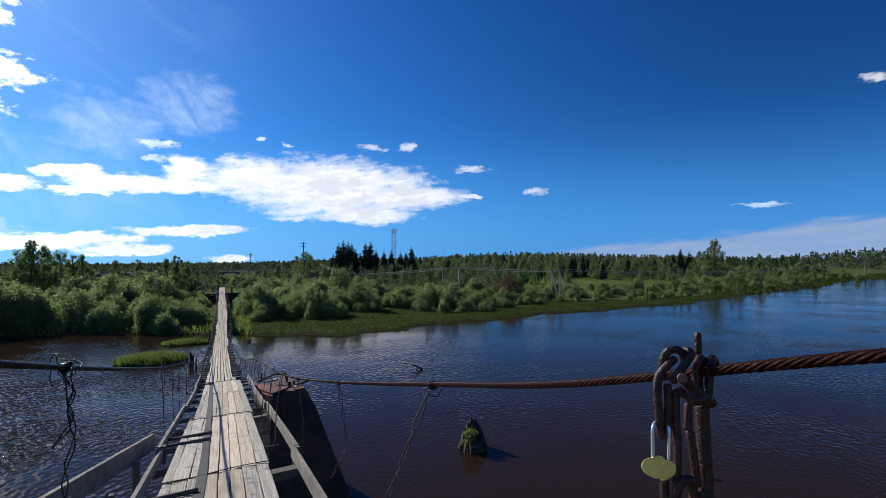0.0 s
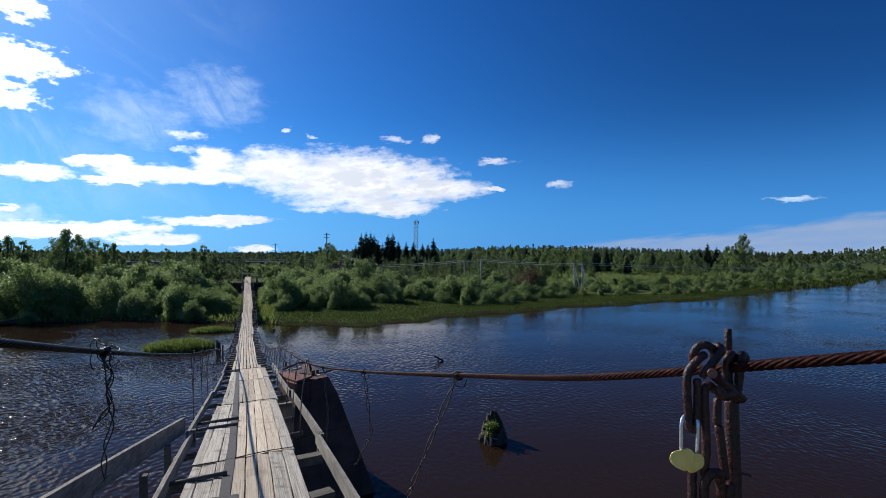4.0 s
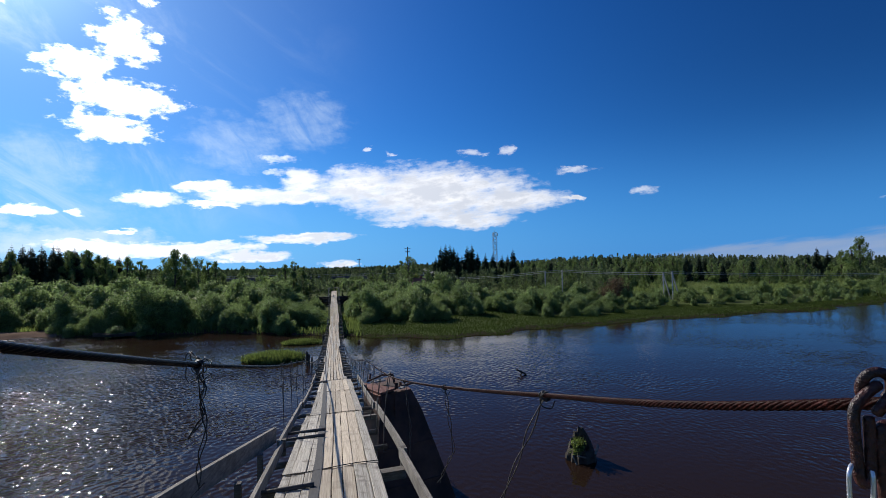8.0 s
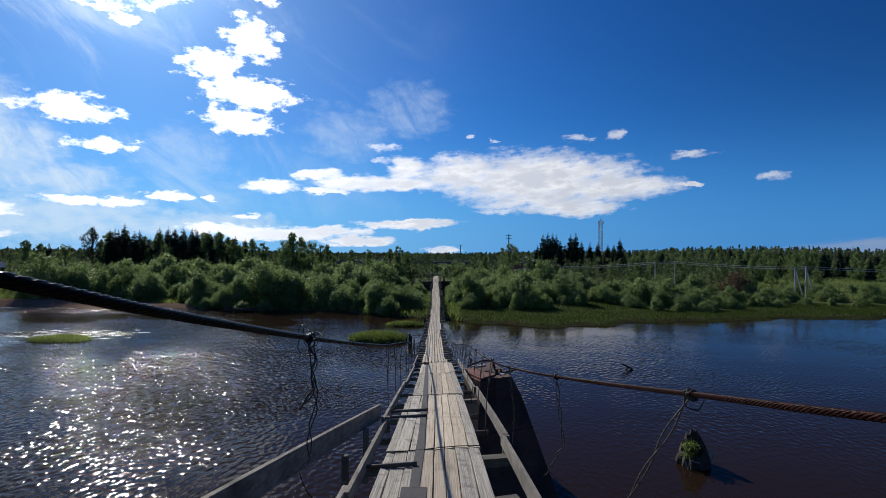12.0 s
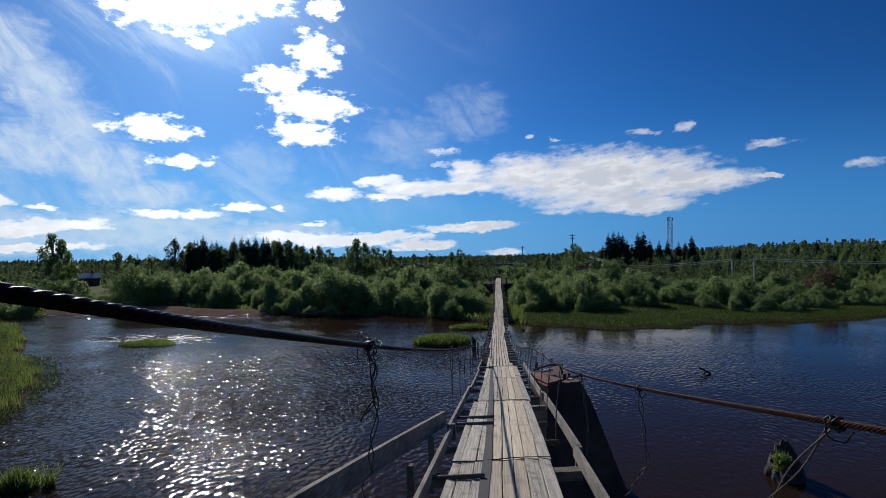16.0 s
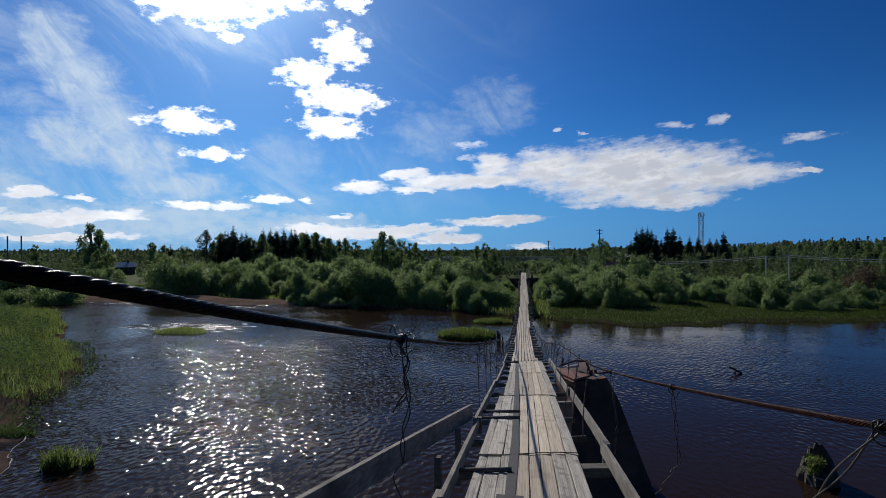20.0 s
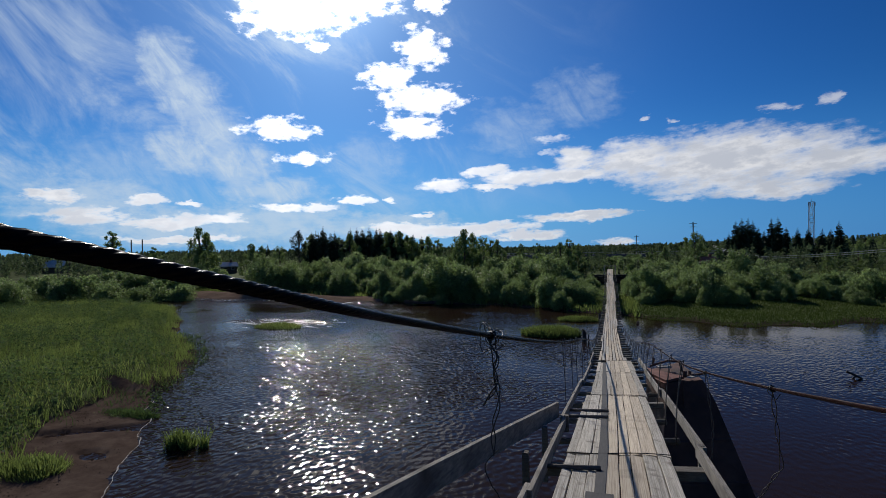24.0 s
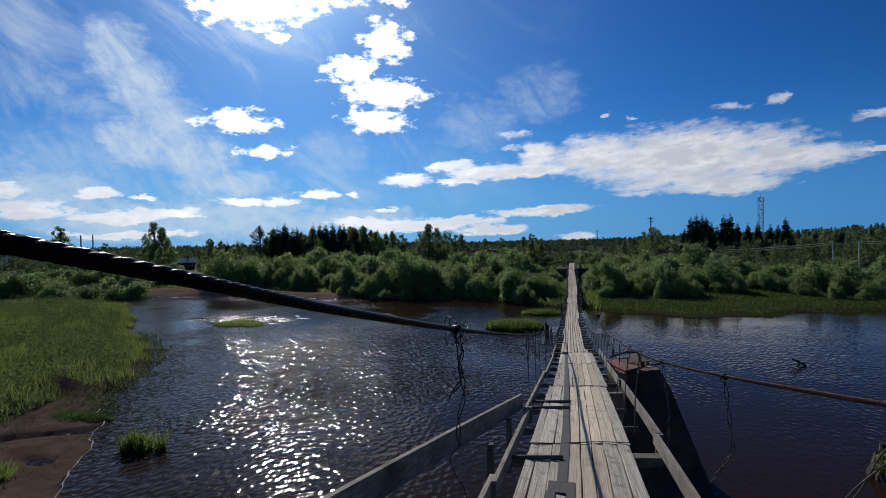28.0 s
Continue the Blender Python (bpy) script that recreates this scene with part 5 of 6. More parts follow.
# ---- knots and slack wires on the cables ----
def ring_pts(c, r, axis_dir, n=14, wob=0.15, seed=0):
    rr = random.Random(seed)
    d = Vector(axis_dir).normalized()
    a = d.cross(Vector((0, 0, 1))).normalized()
    b = d.cross(a)
    return [Vector(c) + (a * math.cos(t) + b * math.sin(t)) * r * (1 + rr.uniform(-wob, wob)) + d * rr.uniform(-0.012, 0.012) for t in (2 * math.pi * i / n for i in range(n))]


ky = 3.95
kc = Vector((LEFT_X, ky, left_z(ky)))
knot = part("wire_knot", tubes("wire_knot", [([p + Vector((0, -0.03 + 0.015 * k, 0)) for p in ring_pts(kc, 0.027, (0.1, 1, -0.2), seed=k)], 0.006, True) for k in range(5)], M_WIRE, 6), M_WIRE, bridge, "tangle of black wire round the cable")
loops = []
for k, (dx, dy, dz, rad) in enumerate(((0.0, -0.06, 0.015, 0.075), (-0.02, -0.08, -0.005, 0.095), (0.02, 0.03, -0.02, 0.06), (0.03, 0.02, -0.05, 0.08))):
    loops.append((smooth_line([p for p in ring_pts(kc + Vector((dx, dy, dz)), rad, (0.75, 0.6, 0.2 - 0.25 * k), 10, 0.22, 20 + k)], 30), 0.0035, False))
part("wire_loop", tubes("wire_loop", loops, M_WIRE, 5), M_WIRE, knot)
down = []
for k in range(4):
    rr = random.Random(60 + k)
    pts = [kc + Vector((0.02 * (k - 1.5), 0, -0.02))]
    for i in range(1, 8):
        pts.append(kc + Vector((0.022 * math.sin(i * 1.9 + k * 1.6) + 0.035 * math.sin(i * 0.5), 0.018 * math.cos(i * 1.9 + k * 1.6), -0.02 - i * (0.118 if k < 2 else 0.062))))
    down.append((smooth_line(pts, 36), 0.0045, False))
down.append((smooth_line([kc + Vector((0.03, 0, -0.35)), kc + Vector((-0.02, 0, -0.42)), kc + Vector((-0.065, 0, -0.50))], 8), 0.006, False))
down.append((smooth_line([kc + Vector((0.04, 0, -0.80)), kc + Vector((-0.06, 0, -0.92)), kc + Vector((-0.02, 0, -1.05)), kc + Vector((0.05, 0, -1.2)), kc + Vector((0.03, 0, -1.7))], 24), 0.004, False))
part("hanging_wire", tubes("hanging_wire", down, M_WIRE, 5), M_WIRE, bridge, "loose twisted black wire hanging from the knot")
for k, (y, end, bow) in enumerate(((3.95, (0.90, 4.75, -1.95), 0.10), (2.03, (1.05, 3.75, -1.95), -0.05), (6.3, (0.86, 6.4, -2.3), 0.04))):
    c0 = Vector((RIGHT_X, y, right_z(y)))
    e = Vector((end[0], end[1], EYE + end[2]))
    mid = (c0 + e) / 2 + Vector((bow, 0, -0.10))
    strands = []
    for s in range(2):
        pts = [c0.lerp(mid, u / 4) if u <= 4 else mid.lerp(e, (u - 4) / 4) for u in range(9)]
        pts = [p + Vector((0.013 * math.sin(i * 2.2 + s * 3.1), 0.013 * math.cos(i * 2.2 + s * 3.1), 0)) for i, p in enumerate(pts)]
        strands.append((smooth_line(pts, 40), 0.0032, False))
    part("slack_wire", tubes("slack_wire", strands, M_WIRE_GREY, 5), M_WIRE_GREY, bridge)
    part("wire_knot", tubes("wire_knot", [([p + Vector((0, -0.02 + 0.013 * j, 0)) for p in ring_pts(c0, 0.016, (0, 1, -0.2), seed=90 + j)], 0.0034, True) for j in range(3)]
                            + [(smooth_line(ring_pts(c0 + Vector((0.01, 0.0, -0.02)), 0.036, (0.7, 0.6, 0.3), 9, 0.25, 70 + k), 24), 0.0024, False)], M_WIRE, 6), M_WIRE, bridge)

# stay wires bound along the deck joints
for y in (6.98, 12.08, 21.9):
    pts = [(axis_x(y) + u, y + SKEW * u + 0.03 * math.sin(u * 5), deck_z(y + SKEW * u) + 0.016) for u in np.linspace(-0.57, 0.65, 9)]
    v, f = tube(pts, 0.006, 5)
    part("binding_wire", mesh_of("binding_wire", v, f, M_WIRE, True), M_WIRE, deck)

# ---- chain with a padlock on the right-hand cable ----
CR, CF = Vector((0.9214, -0.3886, 0)), Vector((0.3886, 0.9214, 0))
STAND = Vector((0, 0, EYE))


def cl(a, b, c=0.0):
    """Millimetres right, up and away from the chain's bolt, as seen from the bridge's head, to the world."""
    return STAND + (CF * 0.95 + CR * (0.4361 + a / 1000) + Vector((0, 0, -0.2173 + b / 1000))) * (1 + c / 950)


chain = thing("anchor_chain", "heavy rusted chain wrapped round the cable and hanging down", "chain", at=(0, 0, 0))
LINKS = [
    ("chain_link", [(-12, 38, -10), (-30, 22, -10), (-45, 1, -10), (-47, -28, -10), (-45, -64, -10), (-43, -95, -10), (-36, -104, -10), (-29, -92, -10), (-28, -57, -10), (-28, -28, -10), (-29, -8, -10)], 8.2),
    ("chain_link", [(-34, 15, 4), (-36, 32, 0), (-28, 48, -6), (-13, 53, -8), (0, 45, -6), (2, 28, 2), (-5, 15, 8)], 8.0),
    ("chain_link", [(-21, -7, -16), (-8, 10, -20), (8, 32, -18), (16, 43, -14), (10, 50, -8), (0, 49, 2)], 8.3),
    ("chain_link", [(24, -15, 2), (25, 14, 0), (28, 32, -2), (35, 36, 4), (38, 23, 10)], 8.2),
    ("chain_link", [(42, -53, 0), (47, -13, 0), (51, 26, -2), (53, 35, 0), (58, 32, 8), (59, 16, 14)], 8.6),
    ("chain_link", [(3, -30, 4), (-5, -22, -4), (-13, -26, -10), (-15, -50, -10), (-13, -93, -8), (-12, -144, -6), (-15, -181, -4), (-8, -192, 2)], 8.6),
    ("chain_link", [(9, -44, -4), (8, -72, -4), (8, -94, -4)], 8.0),
    ("chain_link", [(10, -93, -2), (15, -126, -2), (20, -166, -2), (24, -195, -2)], 8.6),
    ("chain_link", [(-15, -239, -4), (-15, -213, -8), (-12, -197, -12), (-3, -185, -14), (10, -183, -12), (14, -197, -6), (16, -228, 0)], 9.4),
    ("chain_link", [(-37, -170, 4), (-37, -217, 4), (-37, -290, 4), (-35, -359, 4)], 9.0),
    ("chain_link", [(-15, -232, -2), (-13, -290, -2), (-12, -359, -2)], 9.0),
    ("chain_link", [(28, -199, 2), (29, -253, 2), (29, -359, 2)], 11.5),
    ("flat_bar", [(34, -46, 10), (35, -93, 10), (37, -152, 10), (39, -217, 10), (40, -359, 10)], 14.0),
    ("steel_rod", [(28, 83, 14), (29, 37, 14), (31, -43, 14), (33, -144, 14)], 7.4),
    ("bolt", [(0, 0, -52), (3, -3, -36), (16, -15, -14), (38, -33, -4), (54, -46, 2)], 10.2),
    ("rope_clamp", [(7, -21, -6), (15, -35, -10), (25, -38, -10), (38, -33, 0)], 12.5),
    ("wire_end", [(44, -181, 4), (56, -183, 4), (69, -187, 4)], 2.6),
]
for name, pts, rad in LINKS:
    path = smooth_line([cl(*p) for p in pts], 6 * len(pts))
    round_end = name == "chain_link"
    radii = [rad * 0.00092 * (min(1.0, 0.55 + 0.5 * min(i, len(path) - 1 - i)) if round_end else 1.0) for i in range(len(path))]
    v, f = tube(path, rad / 1000, 12, radii=radii)
    part(name, mesh_of(name, v, f, M_RUST, True), M_RUST, chain)

v, f = tube([cl(-0.5, 0.3, -57), cl(0, 0, -52)], 0.0076, 16)
part("bolt_end", mesh_of("bolt_end", v, f, M_CAP, False), M_CAP, chain, "reddish cut end of the bolt")
lock = thing("padlock", "brass padlock of two overlapping hearts hung on the chain", "padlock", at=(0, 0, 0))


def heart(cx, cy, cz, size, turn, thick, seed):
    bm = bmesh.new()
    ring = []
    n = 36
    for i in range(n):
        t = 2 * math.pi * i / n
        hx = 16 * math.sin(t) ** 3 / 17
        hy = (13 * math.cos(t) - 5 * math.cos(2 * t) - 2 * math.cos(3 * t) - math.cos(4 * t)) / 17
        c, s = math.cos(radians(turn)), math.sin(radians(turn))
        hx, hy = 0.42 * hx + 0.58 * math.sin(t) * 0.98, 0.42 * hy + 0.58 * math.cos(t) * 0.95
        ring.append(((hx * c - hy * s) * size, (hx * s + hy * c) * size))
    lev = [(-thick, 0.86), (-thick * 0.8, 0.97), (-thick * 0.4, 1.0), (thick * 0.4, 1.0), (thick * 0.8, 0.97), (thick, 0.86)]
    rows = [[bm.verts.new(cl(cx + a * k, cy + b * k, cz + d)) for a, b in ring] for d, k in lev]
    for p, q in zip(rows, rows[1:]):
        for i in range(n):
            j = (i + 1) % n
            bm.faces.new((p[i], p[j], q[j], q[i]))
    bm.faces.new(rows[0][::-1])
    bm.faces.new(rows[-1])
    bmesh.ops.recalc_face_normals(bm, faces=bm.faces)
    return bm


part("lock_body", heart(-55, -158, -18, 24, 14, 5, 1), M_BRASS, lock, "brass heart", False)
part("second_heart", heart(-35, -163, -8, 22.5, -12, 4, 2), M_BRASS, lock, "brass heart")
sh = [cl(*p) for p in [(-57, -146, -18), (-57, -110, -18), (-56.5, -92, -18), (-53, -81, -12), (-46, -77, 0), (-37, -77, 2), (-30, -81, -10), (-27, -92, -17), (-27, -112, -18), (-28, -146, -14)]]
v, f = tube(smooth_line(sh, 44), 0.0032, 10)
part("shackle", mesh_of("shackle", v, f, M_CHROME, True), M_CHROME, lock, "bright steel shackle")

# ---- steel ice-breaker pier beside the bridge ----
pier = thing("steel_pier", "rusted steel ice-breaker pier with sloping plates standing in the river", "pier", at=(0, 0, 0))


def prism(levels):
    """Rings of four corners, (z, ((x, y), ...)) from below upward, joined into one closed shell."""
    bm = bmesh.new()
    rows = [[bm.verts.new((x, y, z)) for x, y in ring] for z, ring in levels]
    for a, b in zip(rows, rows[1:]):
        for k in range(4):
            bm.faces.new((a[k], a[(k + 1) % 4], b[(k + 1) % 4], b[k]))
    bm.faces.new(rows[-1])
    bm.faces.new(rows[0][::-1])
    bmesh.ops.recalc_face_normals(bm, faces=bm.faces)
    return bm


bm = prism([(-1.6, ((0.72, 18.9), (1.05, 16.5), (4.65, 17.4), (4.0, 21.2))), (1.2, ((0.84, 18.85), (1.2, 16.75), (3.62, 17.6), (3.15, 20.9))),
            (3.36, ((0.93, 18.8), (1.36, 17.1), (2.83, 17.8), (2.45, 20.5))), (3.99, ((0.95, 18.78), (1.42, 17.2), (2.50, 17.9), (2.1, 20.3)))])
bmesh.ops.bevel(bm, geom=[e for e in bm.edges if e.calc_face_angle(0) > 0.5], offset=0.03, segments=2)
part("sloping_shell", bm, M_PIER, pier, "dark rusted steel plates")
for z, x0, x1, y0, y1 in ((1.1, 1.22, 3.62, 16.72, 17.57), (2.3, 1.30, 3.20, 16.84, 17.68)):
    bm = prism([(z - 0.04, ((x0, y0 + 0.02), (x0, y0 - 0.05), (x1, y1 - 0.05), (x1, y1 + 0.02))), (z + 0.04, ((x0, y0 + 0.02), (x0, y0 - 0.05), (x1, y1 - 0.05), (x1, y1 + 0.02)))])
    part("stiffener", bm, M_PIER, pier)
bm = prism([(4.03, ((0.90, 18.80), (0.97, 18.05), (1.39, 17.12), (1.96, 17.74))), (4.10, ((0.90, 18.80), (0.97, 18.05), (1.39, 17.12), (1.96, 17.74)))])
bmesh.ops.bevel(bm, geom=bm.edges[:], offset=0.012, segments=1)
part("cap_plate", bm, M_CAP, pier, "reddish rusted cap plate")
bm = prism([(3.86, ((0.90, 18.82), (0.92, 18.0), (1.36, 17.06), (1.42, 17.10))), (4.03, ((0.89, 18.82), (0.90, 18.0), (1.34, 17.04), (1.42, 17.08)))])
part("cap_flange", bm, M_CAP, pier)
bm = prism([(4.12, ((1.25, 18.75), (1.32, 18.55), (1.72, 18.75), (1.66, 18.95))), (4.17, ((1.23, 18.75), (1.30, 18.55), (1.72, 18.77), (1.66, 18.97)))])
part("pale_board", bm, M_PLANK_GREY, pier, "pale broken board lying on the cap")
bm = prism([(4.10, ((2.02, 17.62), (2.10, 17.5), (2.42, 17.86), (2.32, 17.98))), (4.13, ((2.02, 17.62), (2.10, 17.5), (2.42, 17.86), (2.32, 17.98)))])
part("pale_board", bm, M_PLANK_GREY, pier, "pale splinter at the rim")
for a, b, rad in (((1.05, 18.85, 4.12), (1.62, 18.98, 4.30), 0.035), ((1.6, 18.95, 4.30), (1.98, 18.75, 4.34), 0.04), ((1.95, 18.75, 4.36), (2.02, 18.6, 4.05), 0.04),
                  ((1.15, 18.95, 4.12), (1.2, 19.0, 4.36), 0.04), ((2.0, 17.75, 4.1), (2.62, 17.95, 4.19), 0.035), ((1.98, 17.72, 4.08), (1.98, 17.72, 4.28), 0.06), ((2.12, 17.85, 4.05), (2.14, 17.9, 4.24), 0.05),
                  ((1.95, 17.30, 0.2), (1.88, 17.35, 4.08), 0.03)):
    v, f = tube([a, b], rad, 8)
    part("rim_bar", mesh_of("rim_bar", v, f, M_PIER, False), M_PIER, pier)

# ---- rotten log stump with grass, old piles, driftwood ----
def ragged_log(name, x, y, rad, h, seed, lean=(0, 0), hollow=True):
    rr = random.Random(seed)
    bm = bmesh.new()
    n = 18
    rows = []
    prof = [rr.uniform(0.88, 1.12) for _ in range(n)]
    top = [h * (1 + 0.16 * math.sin(2 * math.pi * k / n + seed) + rr.uniform(-0.12, 0.10)) for k in range(n)]
    levels = [(-1.2, 1.08, None), (0.0, 1.05, None), (0.35, 1.0, None), (0.7, 0.95, None), (1.0, 0.92, "t")] + ([(1.0, 0.62, "t"), (0.72, 0.55, "i")] if hollow else [])
    for lv, k, mode in levels:
        row = []
        for i in range(n):
            a = 2 * math.pi * i / n
            z = top[i] * lv if lv >= 0 else lv
            row.append(bm.verts.new((x + lean[0] * max(z, 0) + rad * k * prof[i] * math.cos(a), y + lean[1] * max(z, 0) + rad * k * prof[i] * math.sin(a), z)))
        rows.append(row)
    for a, b in zip(rows, rows[1:]):
        for i in range(n):
            j = (i + 1) % n
            bm.faces.new((a[i], a[j], b[j], b[i]))
    bm.faces.new(rows[-1])
    return bm


stump = thing("log_stump", "rotten broken log stump in the river, overgrown with green grass", "stump")
def broken_stump(x, y, rad, seed):
    """A hollow log end: low and split towards the bridge, with a jagged high side behind."""
    rr = random.Random(seed)
    bm = bmesh.new()
    n = 26
    prof = [1 + 0.10 * math.sin(3 * i) + rr.uniform(-0.07, 0.07) for i in range(n)]
    tops = []
    for i in range(n):
        back = max(0.0, math.cos(2 * math.pi * i / n - 1.0))
        tops.append(0.46 + 0.72 * back ** 1.1 + rr.uniform(-0.10, 0.10) * (0.4 + back))
    rows = []
    for lv, k in ((None, 1.08), (0.0, 1.04), (0.45, 0.98), (0.8, 0.86), (1.0, 0.74), (0.97, 0.60), (0.6, 0.52), (0.3, 0.45)):
        row = []
        for i in range(n):
            a = 2 * math.pi * i / n
            z = -1.2 if lv is None else tops[i] * lv
            tip = 0.45 * max(0.0, z - 0.4)
            row.append(bm.verts.new((x - tip * 0.35 + rad * k * prof[i] * math.cos(a) * (1 - 0.3 * tip), y - tip * 0.3 + rad * k * prof[i] * math.sin(a) * (1 - 0.3 * tip), z)))
        rows.append(row)
    for a, b in zip(rows, rows[1:]):
        for i in range(n):
            j = (i + 1) % n
            bm.faces.new((a[i], a[j], b[j], b[i]))
    bm.faces.new(rows[-1])
    bmesh.ops.recalc_face_normals(bm, faces=bm.faces)
    return bm


part("log", broken_stump(10.05, 20.55, 0.60, 3), M_OLDWOOD, stump)
gg = np.random.default_rng(77)
t_, q_ = gg.uniform(0, 6.28, 460), np.sqrt(gg.random(460))
PT = np.stack([9.84 + 0.20 * q_ * np.cos(t_), 20.40 + 0.24 * q_ * np.sin(t_), 0.34 + 0.35 * gg.random(460)], 1)
part("grass_tuft", quad_mesh("grass_tuft", blades(PT, 0.27, 0.022, 0.30, 5), M_GRASS), None, stump, "bright green grass")
PT = np.stack([9.72 + 0.14 * gg.normal(size=260), 20.2 + 0.12 * gg.normal(size=260), 0.35 + 0.55 * gg.random(260)], 1)
tagged(part("moss", quad_mesh("moss", leaf_quads(PT, 0.10, 0.06, 0.2, 6), M_GRASS), None, stump), kind="stuff")
for a, b, rad in (((9.45, 20.1, 0.32), (9.60, 19.95, -0.1), 0.035), ((10.45, 20.1, 0.30), (10.68, 20.25, 0.62), 0.05), ((9.60, 20.0, 0.34), (9.95, 19.93, 0.26), 0.03)):
    v, f = tube([a, b], rad, 6)
    part("splinter", mesh_of("splinter", v, f, M_BOARD, False), M_BOARD, stump, "pale grey split wood")

for k, (x, y, rad, h) in enumerate(((-2.35, 45.6, 0.17, 0.95), (-1.3, 58.3, 0.2, 0.8), (2.4, 57.2, 0.13, 0.24), (12.2, 57.4, 0.12, 0.2), (-2.0, 45.0, 0.07, 0.7))):
    ob = thing("old_pile", "short black rotten timber pile standing in the water", "pile", "old piles", at=(x, y, 0))
    part("pile_shaft", ragged_log("pile_shaft", 0, 0, rad, h, 30 + k, hollow=False), M_OLDWOOD, ob)
snag = thing("driftwood_snag", "dark forked driftwood sticking out of the water", "driftwood")
for pts, rad in (([(13.08, 37.0, 0.40), (13.35, 37.0, 0.28), (13.85, 36.98, 0.02)], 0.07), ([(13.2, 36.95, -0.2), (13.5, 37.0, 0.12), (13.62, 37.0, 0.17)], 0.06)):
    v, f = tube(smooth_line(pts, 8), rad, 7)
    part("branch", mesh_of("branch", v, f, M_OLDWOOD, True), M_OLDWOOD, snag)

boat = thing("rowing_boat", "old dark rowing boat drawn up under the willows", "boat", at=(-26.5, 70.6, 0.12))
boat.rotation_euler = (0, 0.03, radians(12))
bm = bmesh.new()
rows = []
for i in range(13):
    u = -1 + 2 * i / 12
    w = 0.62 * (1 - abs(u) ** 2.6) + 0.03
    sheer = 0.42 + 0.16 * u * u
    rows.append([bm.verts.new((u * 2.3, s * w * k, z)) for s, k, z in ((-1, 1.0, sheer), (-1, 0.7, 0.08), (1, 0.7, 0.08), (1, 1.0, sheer), (1, 0.9, sheer), (1, 0.6, 0.14), (-1, 0.6, 0.14), (-1, 0.9, sheer))])
for a, b in zip(rows, rows[1:]):
    for k in range(8):
        bm.faces.new((a[k], a[(k + 1) % 8], b[(k + 1) % 8], b[k]))
bm.faces.new(rows[0])
bm.faces.new(rows[-1][::-1])
bmesh.ops.recalc_face_normals(bm, faces=bm.faces)
part("hull", bm, M_OLDWOOD, boat)
for u in (-0.8, 0.5):
    bm = bmesh.new()
    box(bm, u - 0.12, u + 0.12, -0.5, 0.5, 0.33, 0.37)
    part("thwart", bm, M_BOARD, boat)

# foam along the sandy edge
V, F = [], []
xs = np.linspace(-24.5, -15.6, 90)
for i, x in enumerate(xs):
    y = float(near_y(x)) + 0.40 + 0.12 * math.sin(x * 3.1) + 0.05 * math.sin(x * 9)
    w = 0.006 + 0.028 * math.sin(x * 5.3) ** 2 * math.sin(x * 1.7 + 1) ** 2
    V += [(x, y - w, 0.012), (x + 0.02, y + w, 0.012)]
    if i:
        F.append((2 * i - 2, 2 * i, 2 * i + 1, 2 * i - 1))
tagged(new("foam_line", mesh_of("foam_line", V, F, M_FOAM)), "thin white foam line along the sandy edge", "foam", kind="stuff")

# sun glitter on the shallows by islet and sand bar, painted as white streaks
rr = random.Random(44)
V, F = [], []
for k in range(150):
    if k < 95:
        cx, cy = rr.gauss(-35.5, 3.2), rr.gauss(50.6, 1.6)
        ln = rr.uniform(0.25, 1.1)
    else:
        cx = rr.uniform(-75, -38)
        cy = float(far_y(cx)) - rr.uniform(0.3, 3.5)
        ln = rr.uniform(0.3, 1.6)
    w, a = rr.uniform(0.02, 0.07), rr.gauss(-0.1, 0.12)
    b = len(V)
    for u in (-1, -0.3, 0.4, 1):
        ww = w * (1 - abs(u)) + 0.008
        for s in (-1, 1):
            V.append((cx + ln * u * math.cos(a), cy + ln * u * math.sin(a) + s * ww + 0.04 * math.sin(u * 4 + k), 0.025))
    for q in range(3):
        F.append((b + 2 * q, b + 2 * q + 2, b + 2 * q + 3, b + 2 * q + 1))
tagged(new("riffle_foam", mesh_of("riffle_foam", V, F, M_GLITTER)), "broken white streaks of sun glitter on the riffled shallow water", "foam", kind="stuff")

# ---- the far landing ----
ez = deck_z(END)
portal = thing("far_portal", "weathered wooden portal frame at the far end of the footbridge", "gate frame")
for s in (-1, 1):
    bm = bmesh.new()
    box(bm, axis_x(END) + s * 0.95 - 0.09, axis_x(END) + s * 0.95 + 0.09, END + 0.6, END + 0.74, -0.5 + float(height_at(0, END)), ez + 1.62)
    part("post", bm, M_PLANK, portal)
    bm = bmesh.new()
    box(bm, axis_x(END) + s * 0.95 - 0.05, axis_x(END) + s * 0.95 + 0.05, END + 0.8, END + 6, ez + 0.95, ez + 1.07)
    part("handrail", bm, M_PLANK, portal)
bm = bmesh.new()
box(bm, axis_x(END) - 1.1, axis_x(END) + 1.1, END + 0.58, END + 0.76, ez + 1.46, ez + 1.60)
part("lintel", bm, M_PLANK, portal)
crib = thing("log_abutment", "dark log crib abutment under the far end of the bridge", "abutment")
for k in range(5):
    z = ez - 0.22 - k * 0.32
    v, f = tube([(axis_x(END) - 2.75 + 0.12 * k, END + 0.3, z), (axis_x(END) + 2.9 - 0.1 * k, END + 0.35, z + 0.05)], 0.16, 8)
    part("log", mesh_of("log", v, f, M_OLDWOOD, True), M_OLDWOOD, crib)
